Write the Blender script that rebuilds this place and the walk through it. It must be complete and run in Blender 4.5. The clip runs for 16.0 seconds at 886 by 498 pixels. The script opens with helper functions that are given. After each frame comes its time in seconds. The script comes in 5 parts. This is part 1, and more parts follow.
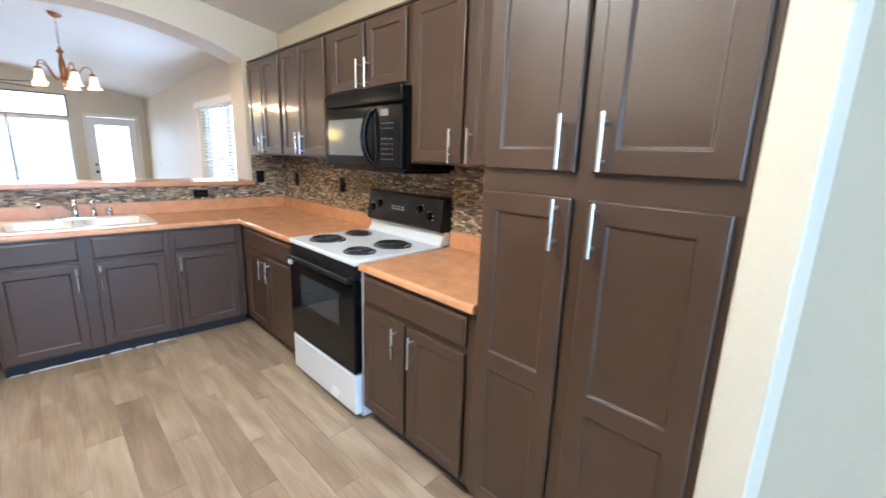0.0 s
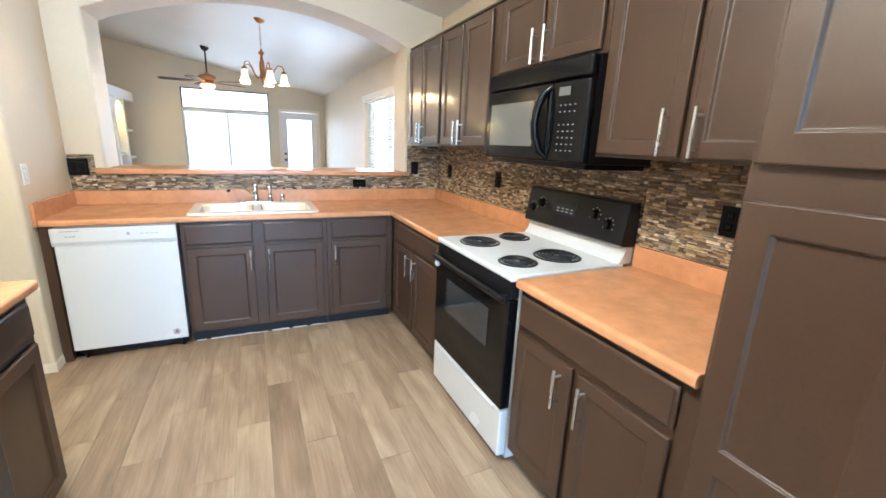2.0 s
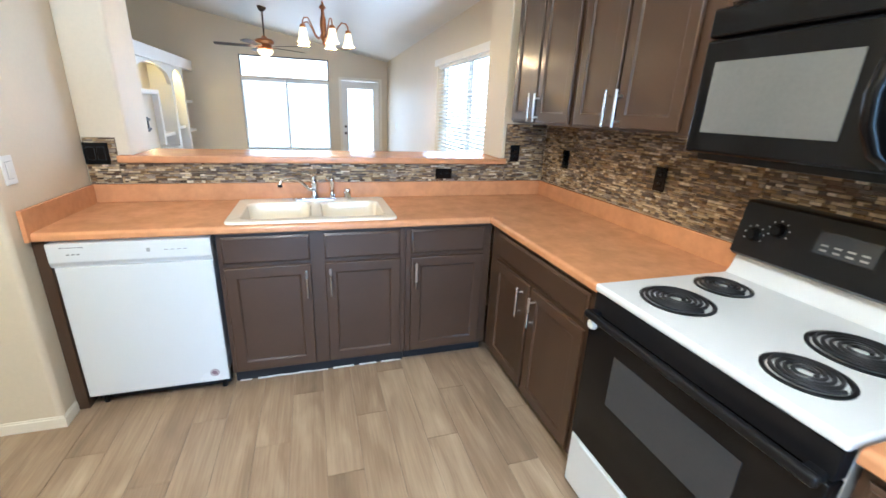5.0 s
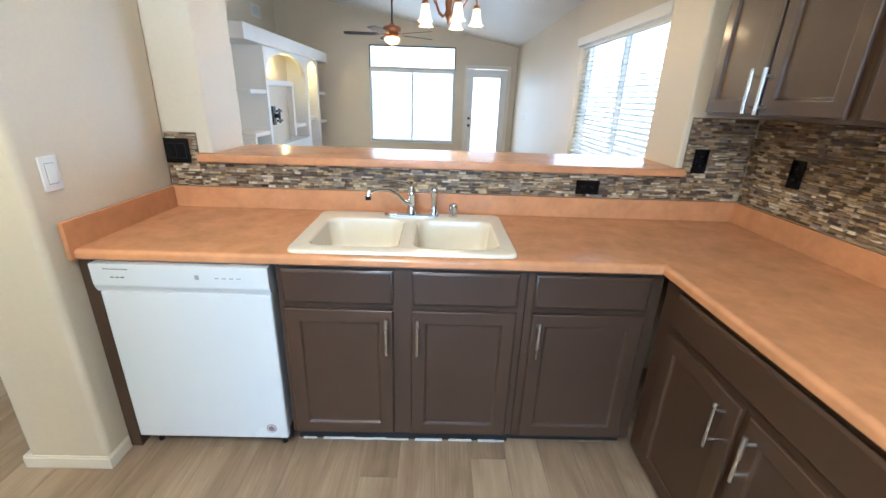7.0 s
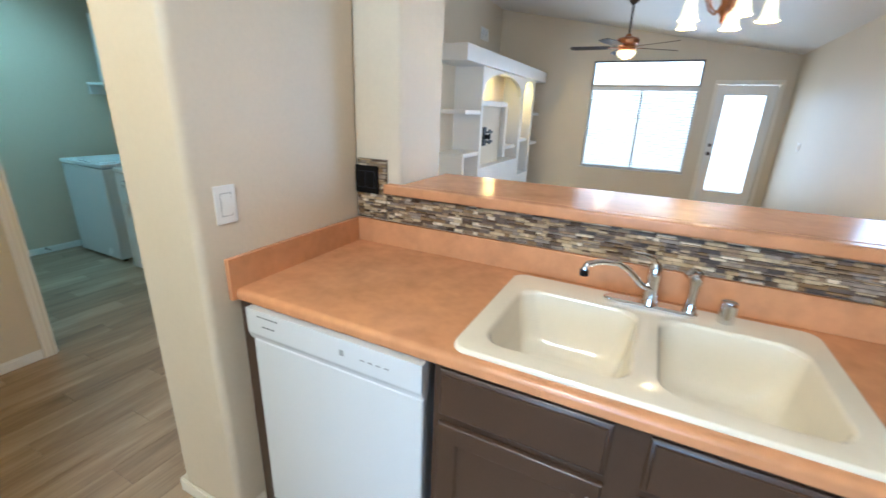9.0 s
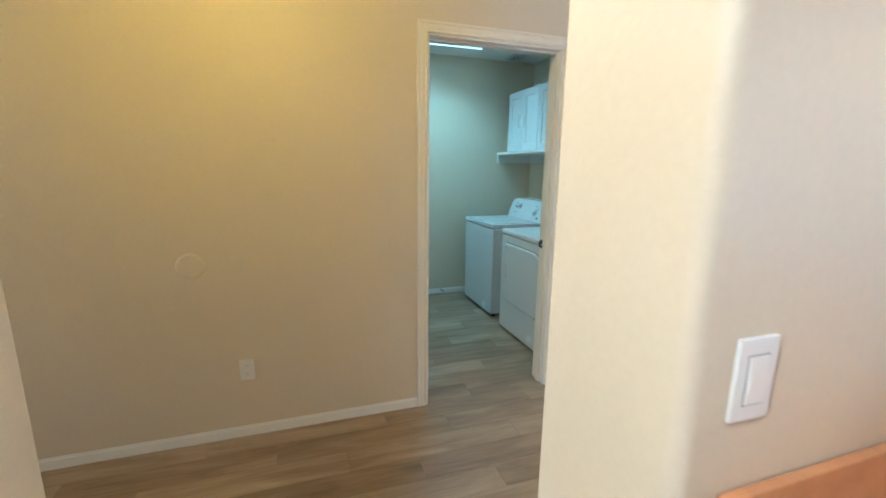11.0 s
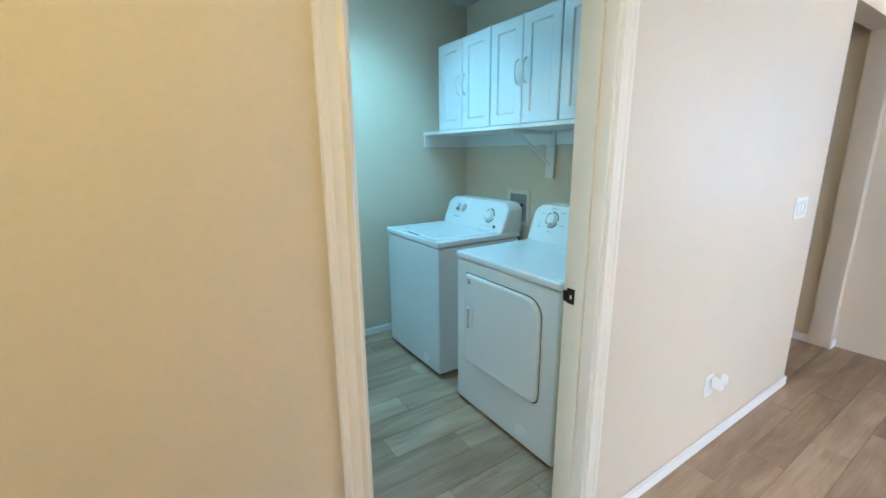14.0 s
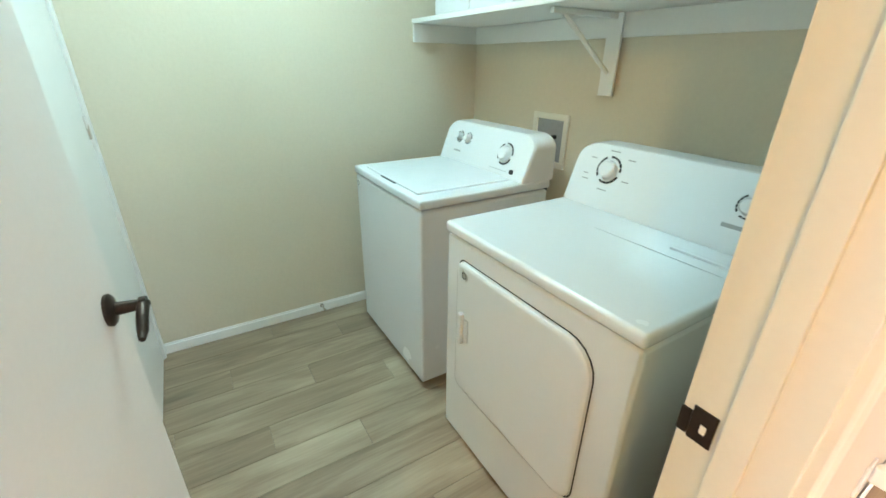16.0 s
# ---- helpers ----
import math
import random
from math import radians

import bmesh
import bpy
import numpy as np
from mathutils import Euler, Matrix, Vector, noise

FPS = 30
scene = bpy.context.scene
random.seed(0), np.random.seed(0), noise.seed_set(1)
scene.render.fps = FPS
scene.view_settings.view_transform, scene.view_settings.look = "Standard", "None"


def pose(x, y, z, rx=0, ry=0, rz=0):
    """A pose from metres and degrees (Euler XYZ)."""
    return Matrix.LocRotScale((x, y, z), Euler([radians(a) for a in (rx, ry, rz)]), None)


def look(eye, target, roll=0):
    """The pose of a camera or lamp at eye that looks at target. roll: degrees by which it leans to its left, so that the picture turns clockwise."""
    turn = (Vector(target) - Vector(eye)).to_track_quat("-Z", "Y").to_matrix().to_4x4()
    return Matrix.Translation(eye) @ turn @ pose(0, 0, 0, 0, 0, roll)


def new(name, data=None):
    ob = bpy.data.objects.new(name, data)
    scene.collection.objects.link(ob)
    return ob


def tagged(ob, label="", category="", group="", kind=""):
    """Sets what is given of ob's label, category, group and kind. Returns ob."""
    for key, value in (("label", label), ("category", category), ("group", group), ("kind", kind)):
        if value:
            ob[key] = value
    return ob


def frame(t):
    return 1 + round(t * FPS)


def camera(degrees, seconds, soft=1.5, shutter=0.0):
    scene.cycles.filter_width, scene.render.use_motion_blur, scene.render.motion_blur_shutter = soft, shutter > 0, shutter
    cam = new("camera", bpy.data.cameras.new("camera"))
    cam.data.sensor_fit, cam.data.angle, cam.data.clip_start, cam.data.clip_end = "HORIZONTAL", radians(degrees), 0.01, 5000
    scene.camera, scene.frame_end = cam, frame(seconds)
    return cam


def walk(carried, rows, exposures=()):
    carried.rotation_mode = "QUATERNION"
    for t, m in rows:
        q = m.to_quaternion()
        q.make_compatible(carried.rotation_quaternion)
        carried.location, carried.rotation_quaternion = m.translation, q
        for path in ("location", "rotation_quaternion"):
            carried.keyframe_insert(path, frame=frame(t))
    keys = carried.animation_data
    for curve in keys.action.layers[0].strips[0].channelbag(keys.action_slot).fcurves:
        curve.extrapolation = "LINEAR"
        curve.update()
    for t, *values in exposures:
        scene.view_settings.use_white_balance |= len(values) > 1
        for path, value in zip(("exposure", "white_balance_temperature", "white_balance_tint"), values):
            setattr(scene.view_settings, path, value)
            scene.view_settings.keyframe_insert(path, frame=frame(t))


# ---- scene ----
PATH = [
    (0, (-0.044, -0.001, 1.453), (1.321, 1.394, 1.015), 1.9),
    (0.5, (-0.085, 0.101, 1.444), (1.092, 1.656, 0.999), 2.0),
    (1, (-0.055, 0.194, 1.434), (0.951, 1.86, 0.974), 2.2),
    (1.5, (0.043, 0.301, 1.432), (0.925, 2.032, 0.957), 2.4),
    (2, (0.105, 0.403, 1.435), (0.92, 2.162, 0.942), 2.4),
    (2.5, (0.122, 0.58, 1.435), (0.923, 2.341, 0.929), 2.5),
    (3, (0.094, 0.775, 1.427), (0.897, 2.534, 0.916), 2.5),
    (3.2, (0.076, 0.832, 1.437), (0.89, 2.584, 0.918), 2.6),
    (5.3, (0.12, 1.492, 1.474), (0.616, 3.315, 0.817), 2.3),
    (5.5, (0.099, 1.565, 1.475), (0.535, 3.398, 0.803), 2.2),
    (6, (0.127, 1.781, 1.452), (0.407, 3.635, 0.758), 2.1),
    (6.5, (0.223, 1.972, 1.456), (0.363, 3.84, 0.757), 2.0),
    (7, (0.231, 2.112, 1.457), (0.269, 3.989, 0.766), 2.0),
    (7.5, (0.17, 2.258, 1.469), (0.104, 4.139, 0.794), 2.0),
    (8, (0.145, 2.382, 1.465), (-0.073, 4.256, 0.8), 2.2),
    (8.5, (0.117, 2.586, 1.459), (-0.369, 4.413, 0.806), 2.2),
    (9, (0.053, 2.711, 1.464), (-0.781, 4.413, 0.825), 2.1),
    (9.5, (-0.148, 2.796, 1.459), (-1.352, 4.272, 0.852), 1.9),
    (10, (-0.361, 2.853, 1.444), (-1.905, 4.006, 0.908), 1.6),
    (10.2, (-0.442, 2.884, 1.438), (-2.097, 3.882, 0.923), 1.6),
    (12.3, (-1.277, 3.016, 1.435), (-3.198, 3.475, 1.118), 0.4),
    (12.5, (-1.398, 3.025, 1.446), (-3.294, 3.575, 1.127), -0.2),
    (13, (-1.646, 3.11, 1.448), (-3.457, 3.88, 1.111), -0.5),
    (13.5, (-1.924, 3.199, 1.436), (-3.642, 4.147, 1.057), -0.7),
    (14, (-2.149, 3.304, 1.433), (-3.78, 4.371, 0.985), -0.4),
    (14.5, (-2.348, 3.5, 1.426), (-3.918, 4.615, 0.885), -0.1),
    (15, (-2.533, 3.673, 1.416), (-4.085, 4.758, 0.771), 0.4),
    (15.5, (-2.749, 3.802, 1.409), (-4.302, 4.819, 0.665), 0.6),
    (16, (-2.881, 3.907, 1.391), (-4.436, 4.858, 0.569), 0.7),
]
LENS = 94.0
cam = camera(LENS, 16.0, soft=1.6, shutter=0.3)
walk(cam, [(t, look(e, g, r)) for t, e, g, r in PATH],
     exposures=[(0.0, 0.15, 4950, 8), (0.5, 0.3, 5250, 6), (3.0, 0.22, 4980, 6), (6.0, 0.18, 4900, 5), (7.0, 0.04, 4850, 4), (8.5, -0.08, 4850, 4),
                (9.0, -0.1, 4850, 4), (9.5, 0.0, 4900, 4), (10.2, 0.12, 4950, 7), (11.5, 0.3, 4700, 7), (12.3, 0.62, 4420, 7), (14.5, 0.64, 4780, 8), (15.5, 0.68, 5800, 11), (16.0, 1.08, 6380, 21)])

# ---- world and lights ----
world = bpy.data.worlds.new("sky")
scene.world = world
world.use_nodes = True
wn = world.node_tree
sky = wn.nodes.new("ShaderNodeTexSky")
sky.sky_type, sky.sun_disc = "NISHITA", False
sky.sun_elevation, sky.sun_rotation = radians(45), radians(276)
wn.links.new(sky.outputs[0], wn.nodes["Background"].inputs[0])
wn.nodes["Background"].inputs[1].default_value = 0.12


def ceil_z(x, y):
    """Height of the sloping ceiling."""
    return 2.52 - 0.016 * (y - 4.1) + 0.185 * (1.75 - x)


def lamp(name, kind, m, power, colour, size=0.1, size_y=None):
    d = bpy.data.lights.new(name, kind)
    d.energy, d.color = power, colour
    if kind == "AREA":
        d.shape, d.size, d.size_y = "RECTANGLE", size, size_y or size
    elif kind == "SUN":
        d.angle = size
    else:
        d.shadow_soft_size = size
    ob = new(name, d)
    ob.matrix_world = m
    return ob


DAY = (0.88, 0.95, 1.0)
WARM = (1.0, 0.62, 0.26)
lamp("sun", "SUN", look((-9, 1, 9), (0, 0, 0)), 2.5, (1.0, 0.95, 0.88), radians(0.5))
lamp("sky_far_window", "AREA", look((-0.32, 10.9, 1.45), (-0.32, 5, 1.0)), 16, DAY, 1.6, 1.7)
lamp("sky_side_window", "AREA", look((1.62, 6.1, 1.35), (-3, 6.1, 0.9)), 40, (0.7, 0.84, 1.0), 1.7, 1.3)
lamp("sky_patio_door", "AREA", look((1.15, 10.9, 1.1), (1.0, 5, 0.6)), 6, DAY, 0.5, 1.5)
lamp("sky_nook_window", "AREA", look((0.1, -4.5, 1.5), (0.2, 3, 1.2)), 250, (0.52, 0.75, 1.0), 2.1, 1.75)
# Two fill lamps under an added, unseen ceiling box brighten floor and cabinets.
lamp("kitchen_fill_tubes", "AREA", pose(-0.3, 1.35, ceil_z(-0.3, 1.35) - 0.14, 0, 10.5, 0), 66, (1.0, 0.9, 0.74), 0.4, 1.15)
lamp("kitchen_fill_glow", "POINT", pose(-0.3, 1.35, ceil_z(-0.3, 1.35) - 0.3), 92, (1.0, 0.86, 0.62), 0.2)
# Daylight fill from an added, unseen window at the hall's south end.
lamp("fill_hall_window", "AREA", look((-2.15, -4.5, 1.4), (-2.15, 3, 1.2)), 85, DAY, 1.0, 1.8)
tubes = lamp("laundry_tubes", "AREA", pose(-4.47, 4.2, 2.535), 10.3, (0.52, 0.95, 0.95), 0.36, 0.84)
tubes.data.spread = radians(135)
lamp("hall_bulb", "POINT", pose(-1.85, 2.7, 2.4), 33, (1.0, 0.63, 0.08), 0.09)
for k in range(5):
    a = radians(72 * k)
    lamp("chandelier_bulb", "POINT", pose(0.29 + 0.24 * math.cos(a), 6.17 + 0.24 * math.sin(a), 2.06), 19, WARM, 0.03)
lamp("fan_bulb", "POINT", pose(-0.5, 9.0, 2.15), 9, WARM, 0.05)
lamp("niche_bulb", "POINT", pose(-2.2, 8.85, 1.88), 11, (1.0, 0.66, 0.18), 0.03)
lamp("niche_bulb", "POINT", pose(-2.2, 10.13, 1.86), 8, (1.0, 0.66, 0.18), 0.03)
lamp("shelf_top_bulb", "POINT", pose(-2.6, 7.6, 2.4), 5, WARM, 0.03)

# ---- materials ----


def mat(name, colour, rough=0.5, metal=0.0, vary=0.12, scale=3.0, fine=90.0, bump=0.1, spec=0.5, coat=0.0, rvary=0.12, tint=None):
    """Paint, laminate or metal with stains at one scale, grain at another and a fine relief."""
    m = bpy.data.materials.new(name)
    m.use_nodes = True
    nt = m.node_tree
    b = nt.nodes["Principled BSDF"]
    L = nt.links.new
    tc = nt.nodes.new("ShaderNodeTexCoord")
    n1 = nt.nodes.new("ShaderNodeTexNoise")
    n1.inputs["Scale"].default_value, n1.inputs["Detail"].default_value = scale, 5
    n2 = nt.nodes.new("ShaderNodeTexNoise")
    n2.inputs["Scale"].default_value, n2.inputs["Detail"].default_value = fine, 3
    L(tc.outputs["Object"], n1.inputs["Vector"])
    L(tc.outputs["Object"], n2.inputs["Vector"])
    mx = nt.nodes.new("ShaderNodeMix")
    mx.data_type = "RGBA"
    lo = tint or tuple(c * (1 - vary) for c in colour)
    hi = tuple(min(1, c * (1 + vary)) for c in colour)
    mx.inputs[6].default_value, mx.inputs[7].default_value = (*lo, 1), (*hi, 1)
    ramp = nt.nodes.new("ShaderNodeMapRange")
    ramp.inputs[1].default_value, ramp.inputs[2].default_value = 0.3, 0.7
    ad = nt.nodes.new("ShaderNodeMath")
    ad.operation = "MULTIPLY_ADD"
    ad.inputs[1].default_value = 0.35
    L(n2.outputs[0], ad.inputs[0])
    ml = nt.nodes.new("ShaderNodeMath")
    ml.operation = "MULTIPLY"
    ml.inputs[1].default_value = 0.65
    L(n1.outputs[0], ml.inputs[0])
    L(ml.outputs[0], ad.inputs[2])
    L(ad.outputs[0], ramp.inputs[0])
    L(ramp.outputs[0], mx.inputs[0])
    L(mx.outputs[2], b.inputs["Base Color"])
    rr = nt.nodes.new("ShaderNodeMapRange")
    rr.inputs[3].default_value, rr.inputs[4].default_value = max(0.02, rough - rvary / 2), min(1, rough + rvary / 2)
    L(n1.outputs[0], rr.inputs[0])
    L(rr.outputs[0], b.inputs["Roughness"])
    b.inputs["Metallic"].default_value = metal
    b.inputs["Specular IOR Level"].default_value = spec
    b.inputs["Coat Weight"].default_value = coat
    b.inputs["Coat Roughness"].default_value = 0.12
    if bump:
        bp = nt.nodes.new("ShaderNodeBump")
        bp.inputs["Strength"].default_value, bp.inputs["Distance"].default_value = bump, 0.002
        L(n2.outputs[0], bp.inputs["Height"])
        L(bp.outputs[0], b.inputs["Normal"])
    return m


def glow(name, colour, strength):
    m = bpy.data.materials.new(name)
    m.use_nodes = True
    b = m.node_tree.nodes["Principled BSDF"]
    b.inputs["Base Color"].default_value = (*colour, 1)
    b.inputs["Emission Color"].default_value = (*colour, 1)
    b.inputs["Emission Strength"].default_value = strength
    return m


def wall_paint(name, colour):
    """Orange-peel plaster under satin paint."""
    m = mat(name, colour, 0.47, vary=0.045, scale=1.2, fine=70, bump=0.0, spec=0.4)
    nt = m.node_tree
    tc = nt.nodes.new("ShaderNodeTexCoord")
    n = nt.nodes.new("ShaderNodeTexNoise")
    n.inputs["Scale"].default_value, n.inputs["Detail"].default_value = 34, 4
    v = nt.nodes.new("ShaderNodeMapRange")
    v.inputs[1].default_value, v.inputs[2].default_value = 0.45, 0.62
    bp = nt.nodes.new("ShaderNodeBump")
    bp.inputs["Strength"].default_value, bp.inputs["Distance"].default_value = 0.09, 0.003
    nt.links.new(tc.outputs["Object"], n.inputs["Vector"])
    nt.links.new(n.outputs[0], v.inputs[0])
    nt.links.new(v.outputs[0], bp.inputs["Height"])
    nt.links.new(bp.outputs[0], nt.nodes["Principled BSDF"].inputs["Normal"])
    return m


def plank_mat(name, dark, mid, light):
    """Wood-look porcelain: streaks along the plank, each plank with its own tone."""
    m = bpy.data.materials.new(name)
    m.use_nodes = True
    nt = m.node_tree
    b = nt.nodes["Principled BSDF"]
    L = nt.links.new
    tc = nt.nodes.new("ShaderNodeTexCoord")
    oi = nt.nodes.new("ShaderNodeObjectInfo")
    ge = nt.nodes.new("ShaderNodeNewGeometry")
    sm = nt.nodes.new("ShaderNodeMath")
    sm.operation = "ADD"
    L(oi.outputs["Random"], sm.inputs[0])
    L(ge.outputs["Random Per Island"], sm.inputs[1])
    off = nt.nodes.new("ShaderNodeVectorMath")
    off.operation = "SCALE"
    off.inputs[0].default_value = (13.0, 29.0, 7.0)
    L(sm.outputs[0], off.inputs[3])
    add = nt.nodes.new("ShaderNodeVectorMath")
    L(tc.outputs["Object"], add.inputs[0])
    L(off.outputs[0], add.inputs[1])
    mp = nt.nodes.new("ShaderNodeMapping")
    mp.inputs["Scale"].default_value = (8, 1.5, 1)
    L(add.outputs[0], mp.inputs[0])
    n = nt.nodes.new("ShaderNodeTexNoise")
    n.inputs["Scale"].default_value, n.inputs["Detail"].default_value, n.inputs["Distortion"].default_value = 1.3, 7, 0.6
    L(mp.outputs[0], n.inputs["Vector"])
    mp2 = nt.nodes.new("ShaderNodeMapping")
    mp2.inputs["Scale"].default_value = (110, 4, 1)
    L(add.outputs[0], mp2.inputs[0])
    g = nt.nodes.new("ShaderNodeTexNoise")
    g.inputs["Scale"].default_value, g.inputs["Detail"].default_value = 1.0, 4
    L(mp2.outputs[0], g.inputs["Vector"])
    w = nt.nodes.new("ShaderNodeMath")
    w.operation = "MULTIPLY_ADD"
    w.inputs[1].default_value = 0.26
    L(g.outputs[0], w.inputs[0])
    soft = nt.nodes.new("ShaderNodeMath")
    soft.operation = "MULTIPLY_ADD"
    soft.inputs[1].default_value, soft.inputs[2].default_value = 0.7, 0.13
    L(n.outputs[0], soft.inputs[0])
    L(soft.outputs[0], w.inputs[2])
    w2 = nt.nodes.new("ShaderNodeMath")
    w2.operation = "MULTIPLY_ADD"
    w2.inputs[1].default_value = 0.2
    fr = nt.nodes.new("ShaderNodeMath")
    fr.operation = "FRACT"
    L(sm.outputs[0], fr.inputs[0])
    L(fr.outputs[0], w2.inputs[0])
    L(w.outputs[0], w2.inputs[2])
    cr = nt.nodes.new("ShaderNodeValToRGB")
    e = cr.color_ramp.elements
    e[0].position, e[0].color = 0.4, (*dark, 1)
    e[1].position, e[1].color = 1.0, (*light, 1)
    k = cr.color_ramp.elements.new(0.68)
    k.color = (*mid, 1)
    L(w2.outputs[0], cr.inputs[0])
    L(cr.outputs[0], b.inputs["Base Color"])
    rr = nt.nodes.new("ShaderNodeMapRange")
    b.inputs["Specular IOR Level"].default_value = 0.3
    rr.inputs[3].default_value, rr.inputs[4].default_value = 0.34, 0.5
    L(n.outputs[0], rr.inputs[0])
    L(rr.outputs[0], b.inputs["Roughness"])
    bp = nt.nodes.new("ShaderNodeBump")
    bp.inputs["Strength"].default_value, bp.inputs["Distance"].default_value = 0.12, 0.001
    L(g.outputs[0], bp.inputs["Height"])
    L(bp.outputs[0], b.inputs["Normal"])
    return m


def mosaic_mat(name):
    """Strips of stone and glass: one tone a strip, some glossy."""
    m = bpy.data.materials.new(name)
    m.use_nodes = True
    nt = m.node_tree
    b = nt.nodes["Principled BSDF"]
    L = nt.links.new
    ge = nt.nodes.new("ShaderNodeNewGeometry")
    cr = nt.nodes.new("ShaderNodeValToRGB")
    cr.color_ramp.interpolation = "CONSTANT"
    tones = [(0.0, (0.1, 0.065, 0.042)), (0.14, (0.21, 0.135, 0.068)), (0.34, (0.33, 0.235, 0.13)), (0.5, (0.11, 0.075, 0.05)),
             (0.64, (0.43, 0.325, 0.19)), (0.76, (0.24, 0.19, 0.145)), (0.87, (0.58, 0.49, 0.35)), (0.95, (0.05, 0.034, 0.024))]
    e = cr.color_ramp.elements
    e[0].position, e[0].color = 0.0, (*tones[0][1], 1)
    e[1].position, e[1].color = tones[1][0], (*tones[1][1], 1)
    for p, c in tones[2:]:
        e.new(p).color = (*c, 1)
    L(ge.outputs["Random Per Island"], cr.inputs[0])
    tc = nt.nodes.new("ShaderNodeTexCoord")
    n = nt.nodes.new("ShaderNodeTexNoise")
    n.inputs["Scale"].default_value, n.inputs["Detail"].default_value = 60, 4
    L(tc.outputs["Object"], n.inputs["Vector"])
    mr = nt.nodes.new("ShaderNodeMapRange")
    mr.inputs[3].default_value, mr.inputs[4].default_value = 0.45, 1.9
    L(n.outputs[0], mr.inputs[0])
    mx = nt.nodes.new("ShaderNodeVectorMath")
    mx.operation = "SCALE"
    L(cr.outputs[0], mx.inputs[0])
    L(mr.outputs[0], mx.inputs[3])
    L(mx.outputs[0], b.inputs["Base Color"])
    rg = nt.nodes.new("ShaderNodeValToRGB")
    rg.color_ramp.interpolation = "CONSTANT"
    rg.color_ramp.elements[0].color = (0.5, 0.5, 0.5, 1)
    rg.color_ramp.elements[1].position = 0.5
    rg.color_ramp.elements[1].color = (0.12, 0.12, 0.12, 1)
    x = nt.nodes.new("ShaderNodeMath")
    x.operation = "MULTIPLY"
    x.inputs[1].default_value = 7.31
    y = nt.nodes.new("ShaderNodeMath")
    y.operation = "FRACT"
    L(ge.outputs["Random Per Island"], x.inputs[0])
    L(x.outputs[0], y.inputs[0])
    L(y.outputs[0], rg.inputs[0])
    L(rg.outputs[0], b.inputs["Roughness"])
    return m


WALL = wall_paint("beige_plaster", (0.65, 0.565, 0.43))
CEIL = wall_paint("ceiling_plaster", (0.74, 0.72, 0.68))
WHITE = mat("white_trim_paint", (0.78, 0.76, 0.72), 0.4, vary=0.03, bump=0.03)
CASING = mat("ivory_trim_paint", (0.77, 0.71, 0.6), 0.42, vary=0.03, scale=2, bump=0.015)
BROWN = mat("brown_cabinet_paint", (0.058, 0.031, 0.017), 0.42, vary=0.14, scale=4, fine=140, bump=0.1, coat=0.3, spec=0.42, rvary=0.14)
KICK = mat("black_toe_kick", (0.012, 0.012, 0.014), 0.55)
TOP = mat("terracotta_laminate", (0.555, 0.265, 0.12), 0.24, vary=0.16, scale=9, fine=30, bump=0.02, rvary=0.1)
STEEL = mat("brushed_nickel", (0.72, 0.7, 0.67), 0.28, 1.0, vary=0.04, bump=0.03)
CHROME = mat("chrome", (0.78, 0.78, 0.78), 0.08, 1.0, vary=0.02, bump=0, rvary=0.04)
SINKM = mat("ivory_enamel", (0.78, 0.7, 0.56), 0.16, vary=0.03, bump=0, coat=0.4)
APPL = mat("white_appliance_enamel", (0.68, 0.69, 0.7), 0.25, vary=0.015, bump=0.02, coat=0.3)
BLACK = mat("black_gloss", (0.004, 0.004, 0.0045), 0.13, vary=0.1, bump=0, coat=0.0, spec=0.28, rvary=0.05)
BLACKM = mat("black_plastic", (0.007, 0.007, 0.008), 0.3, vary=0.1, bump=0.04, spec=0.28)
NAVY = mat("black_fridge_enamel", (0.012, 0.012, 0.018), 0.3, vary=0.1, bump=0.05)
OVENG = mat("oven_glass", (0.03, 0.034, 0.04), 0.06, vary=0.1, bump=0, coat=0.3, rvary=0.03)
GREYG = mat("microwave_window", (0.13, 0.13, 0.125), 0.12, vary=0.1, bump=0, coat=0.6, rvary=0.04)
COIL = mat("burner_coil", (0.025, 0.025, 0.027), 0.5, 0.3, bump=0.1)
PLATE = mat("white_plastic", (0.78, 0.77, 0.74), 0.35, vary=0.02, bump=0)
BRONZE = mat("oil_rubbed_bronze", (0.05, 0.034, 0.026), 0.35, 0.8, vary=0.25, bump=0.06)
COPPER = mat("antique_copper", (0.4, 0.16, 0.06), 0.35, 0.9, vary=0.3, bump=0.06)
# Dark brown stands in for the shaded edges of the transom frame.
FRAMESHADE = mat("shaded_frame_brown", (0.07, 0.058, 0.05), 0.45, 0.4, bump=0.02)
BLADE = mat("dark_fan_blade", (0.025, 0.015, 0.01), 0.65, vary=0.25, scale=10)
INK = mat("dark_ink", (0.02, 0.02, 0.025), 0.5, bump=0)
GREYINK = mat("grey_ink", (0.3, 0.3, 0.3), 0.5, bump=0)
GROUT = mat("tile_grout", (0.17, 0.13, 0.09), 0.9, vary=0.1, fine=300, bump=0.2)
FLOORG = mat("floor_grout", (0.2, 0.15, 0.105), 0.9, vary=0.1, fine=200, bump=0.2)
PLANK = plank_mat("wood_look_tile", (0.135, 0.09, 0.056), (0.275, 0.194, 0.125), (0.47, 0.362, 0.248))
MOSAIC = mosaic_mat("mosaic_strips")
SLAT = mat("white_blind_slat", (0.82, 0.82, 0.8), 0.5, vary=0.02, bump=0)
_t = SLAT.node_tree
_tr = _t.nodes.new("ShaderNodeBsdfTranslucent")
_tr.inputs[0].default_value = (0.85, 0.85, 0.83, 1)
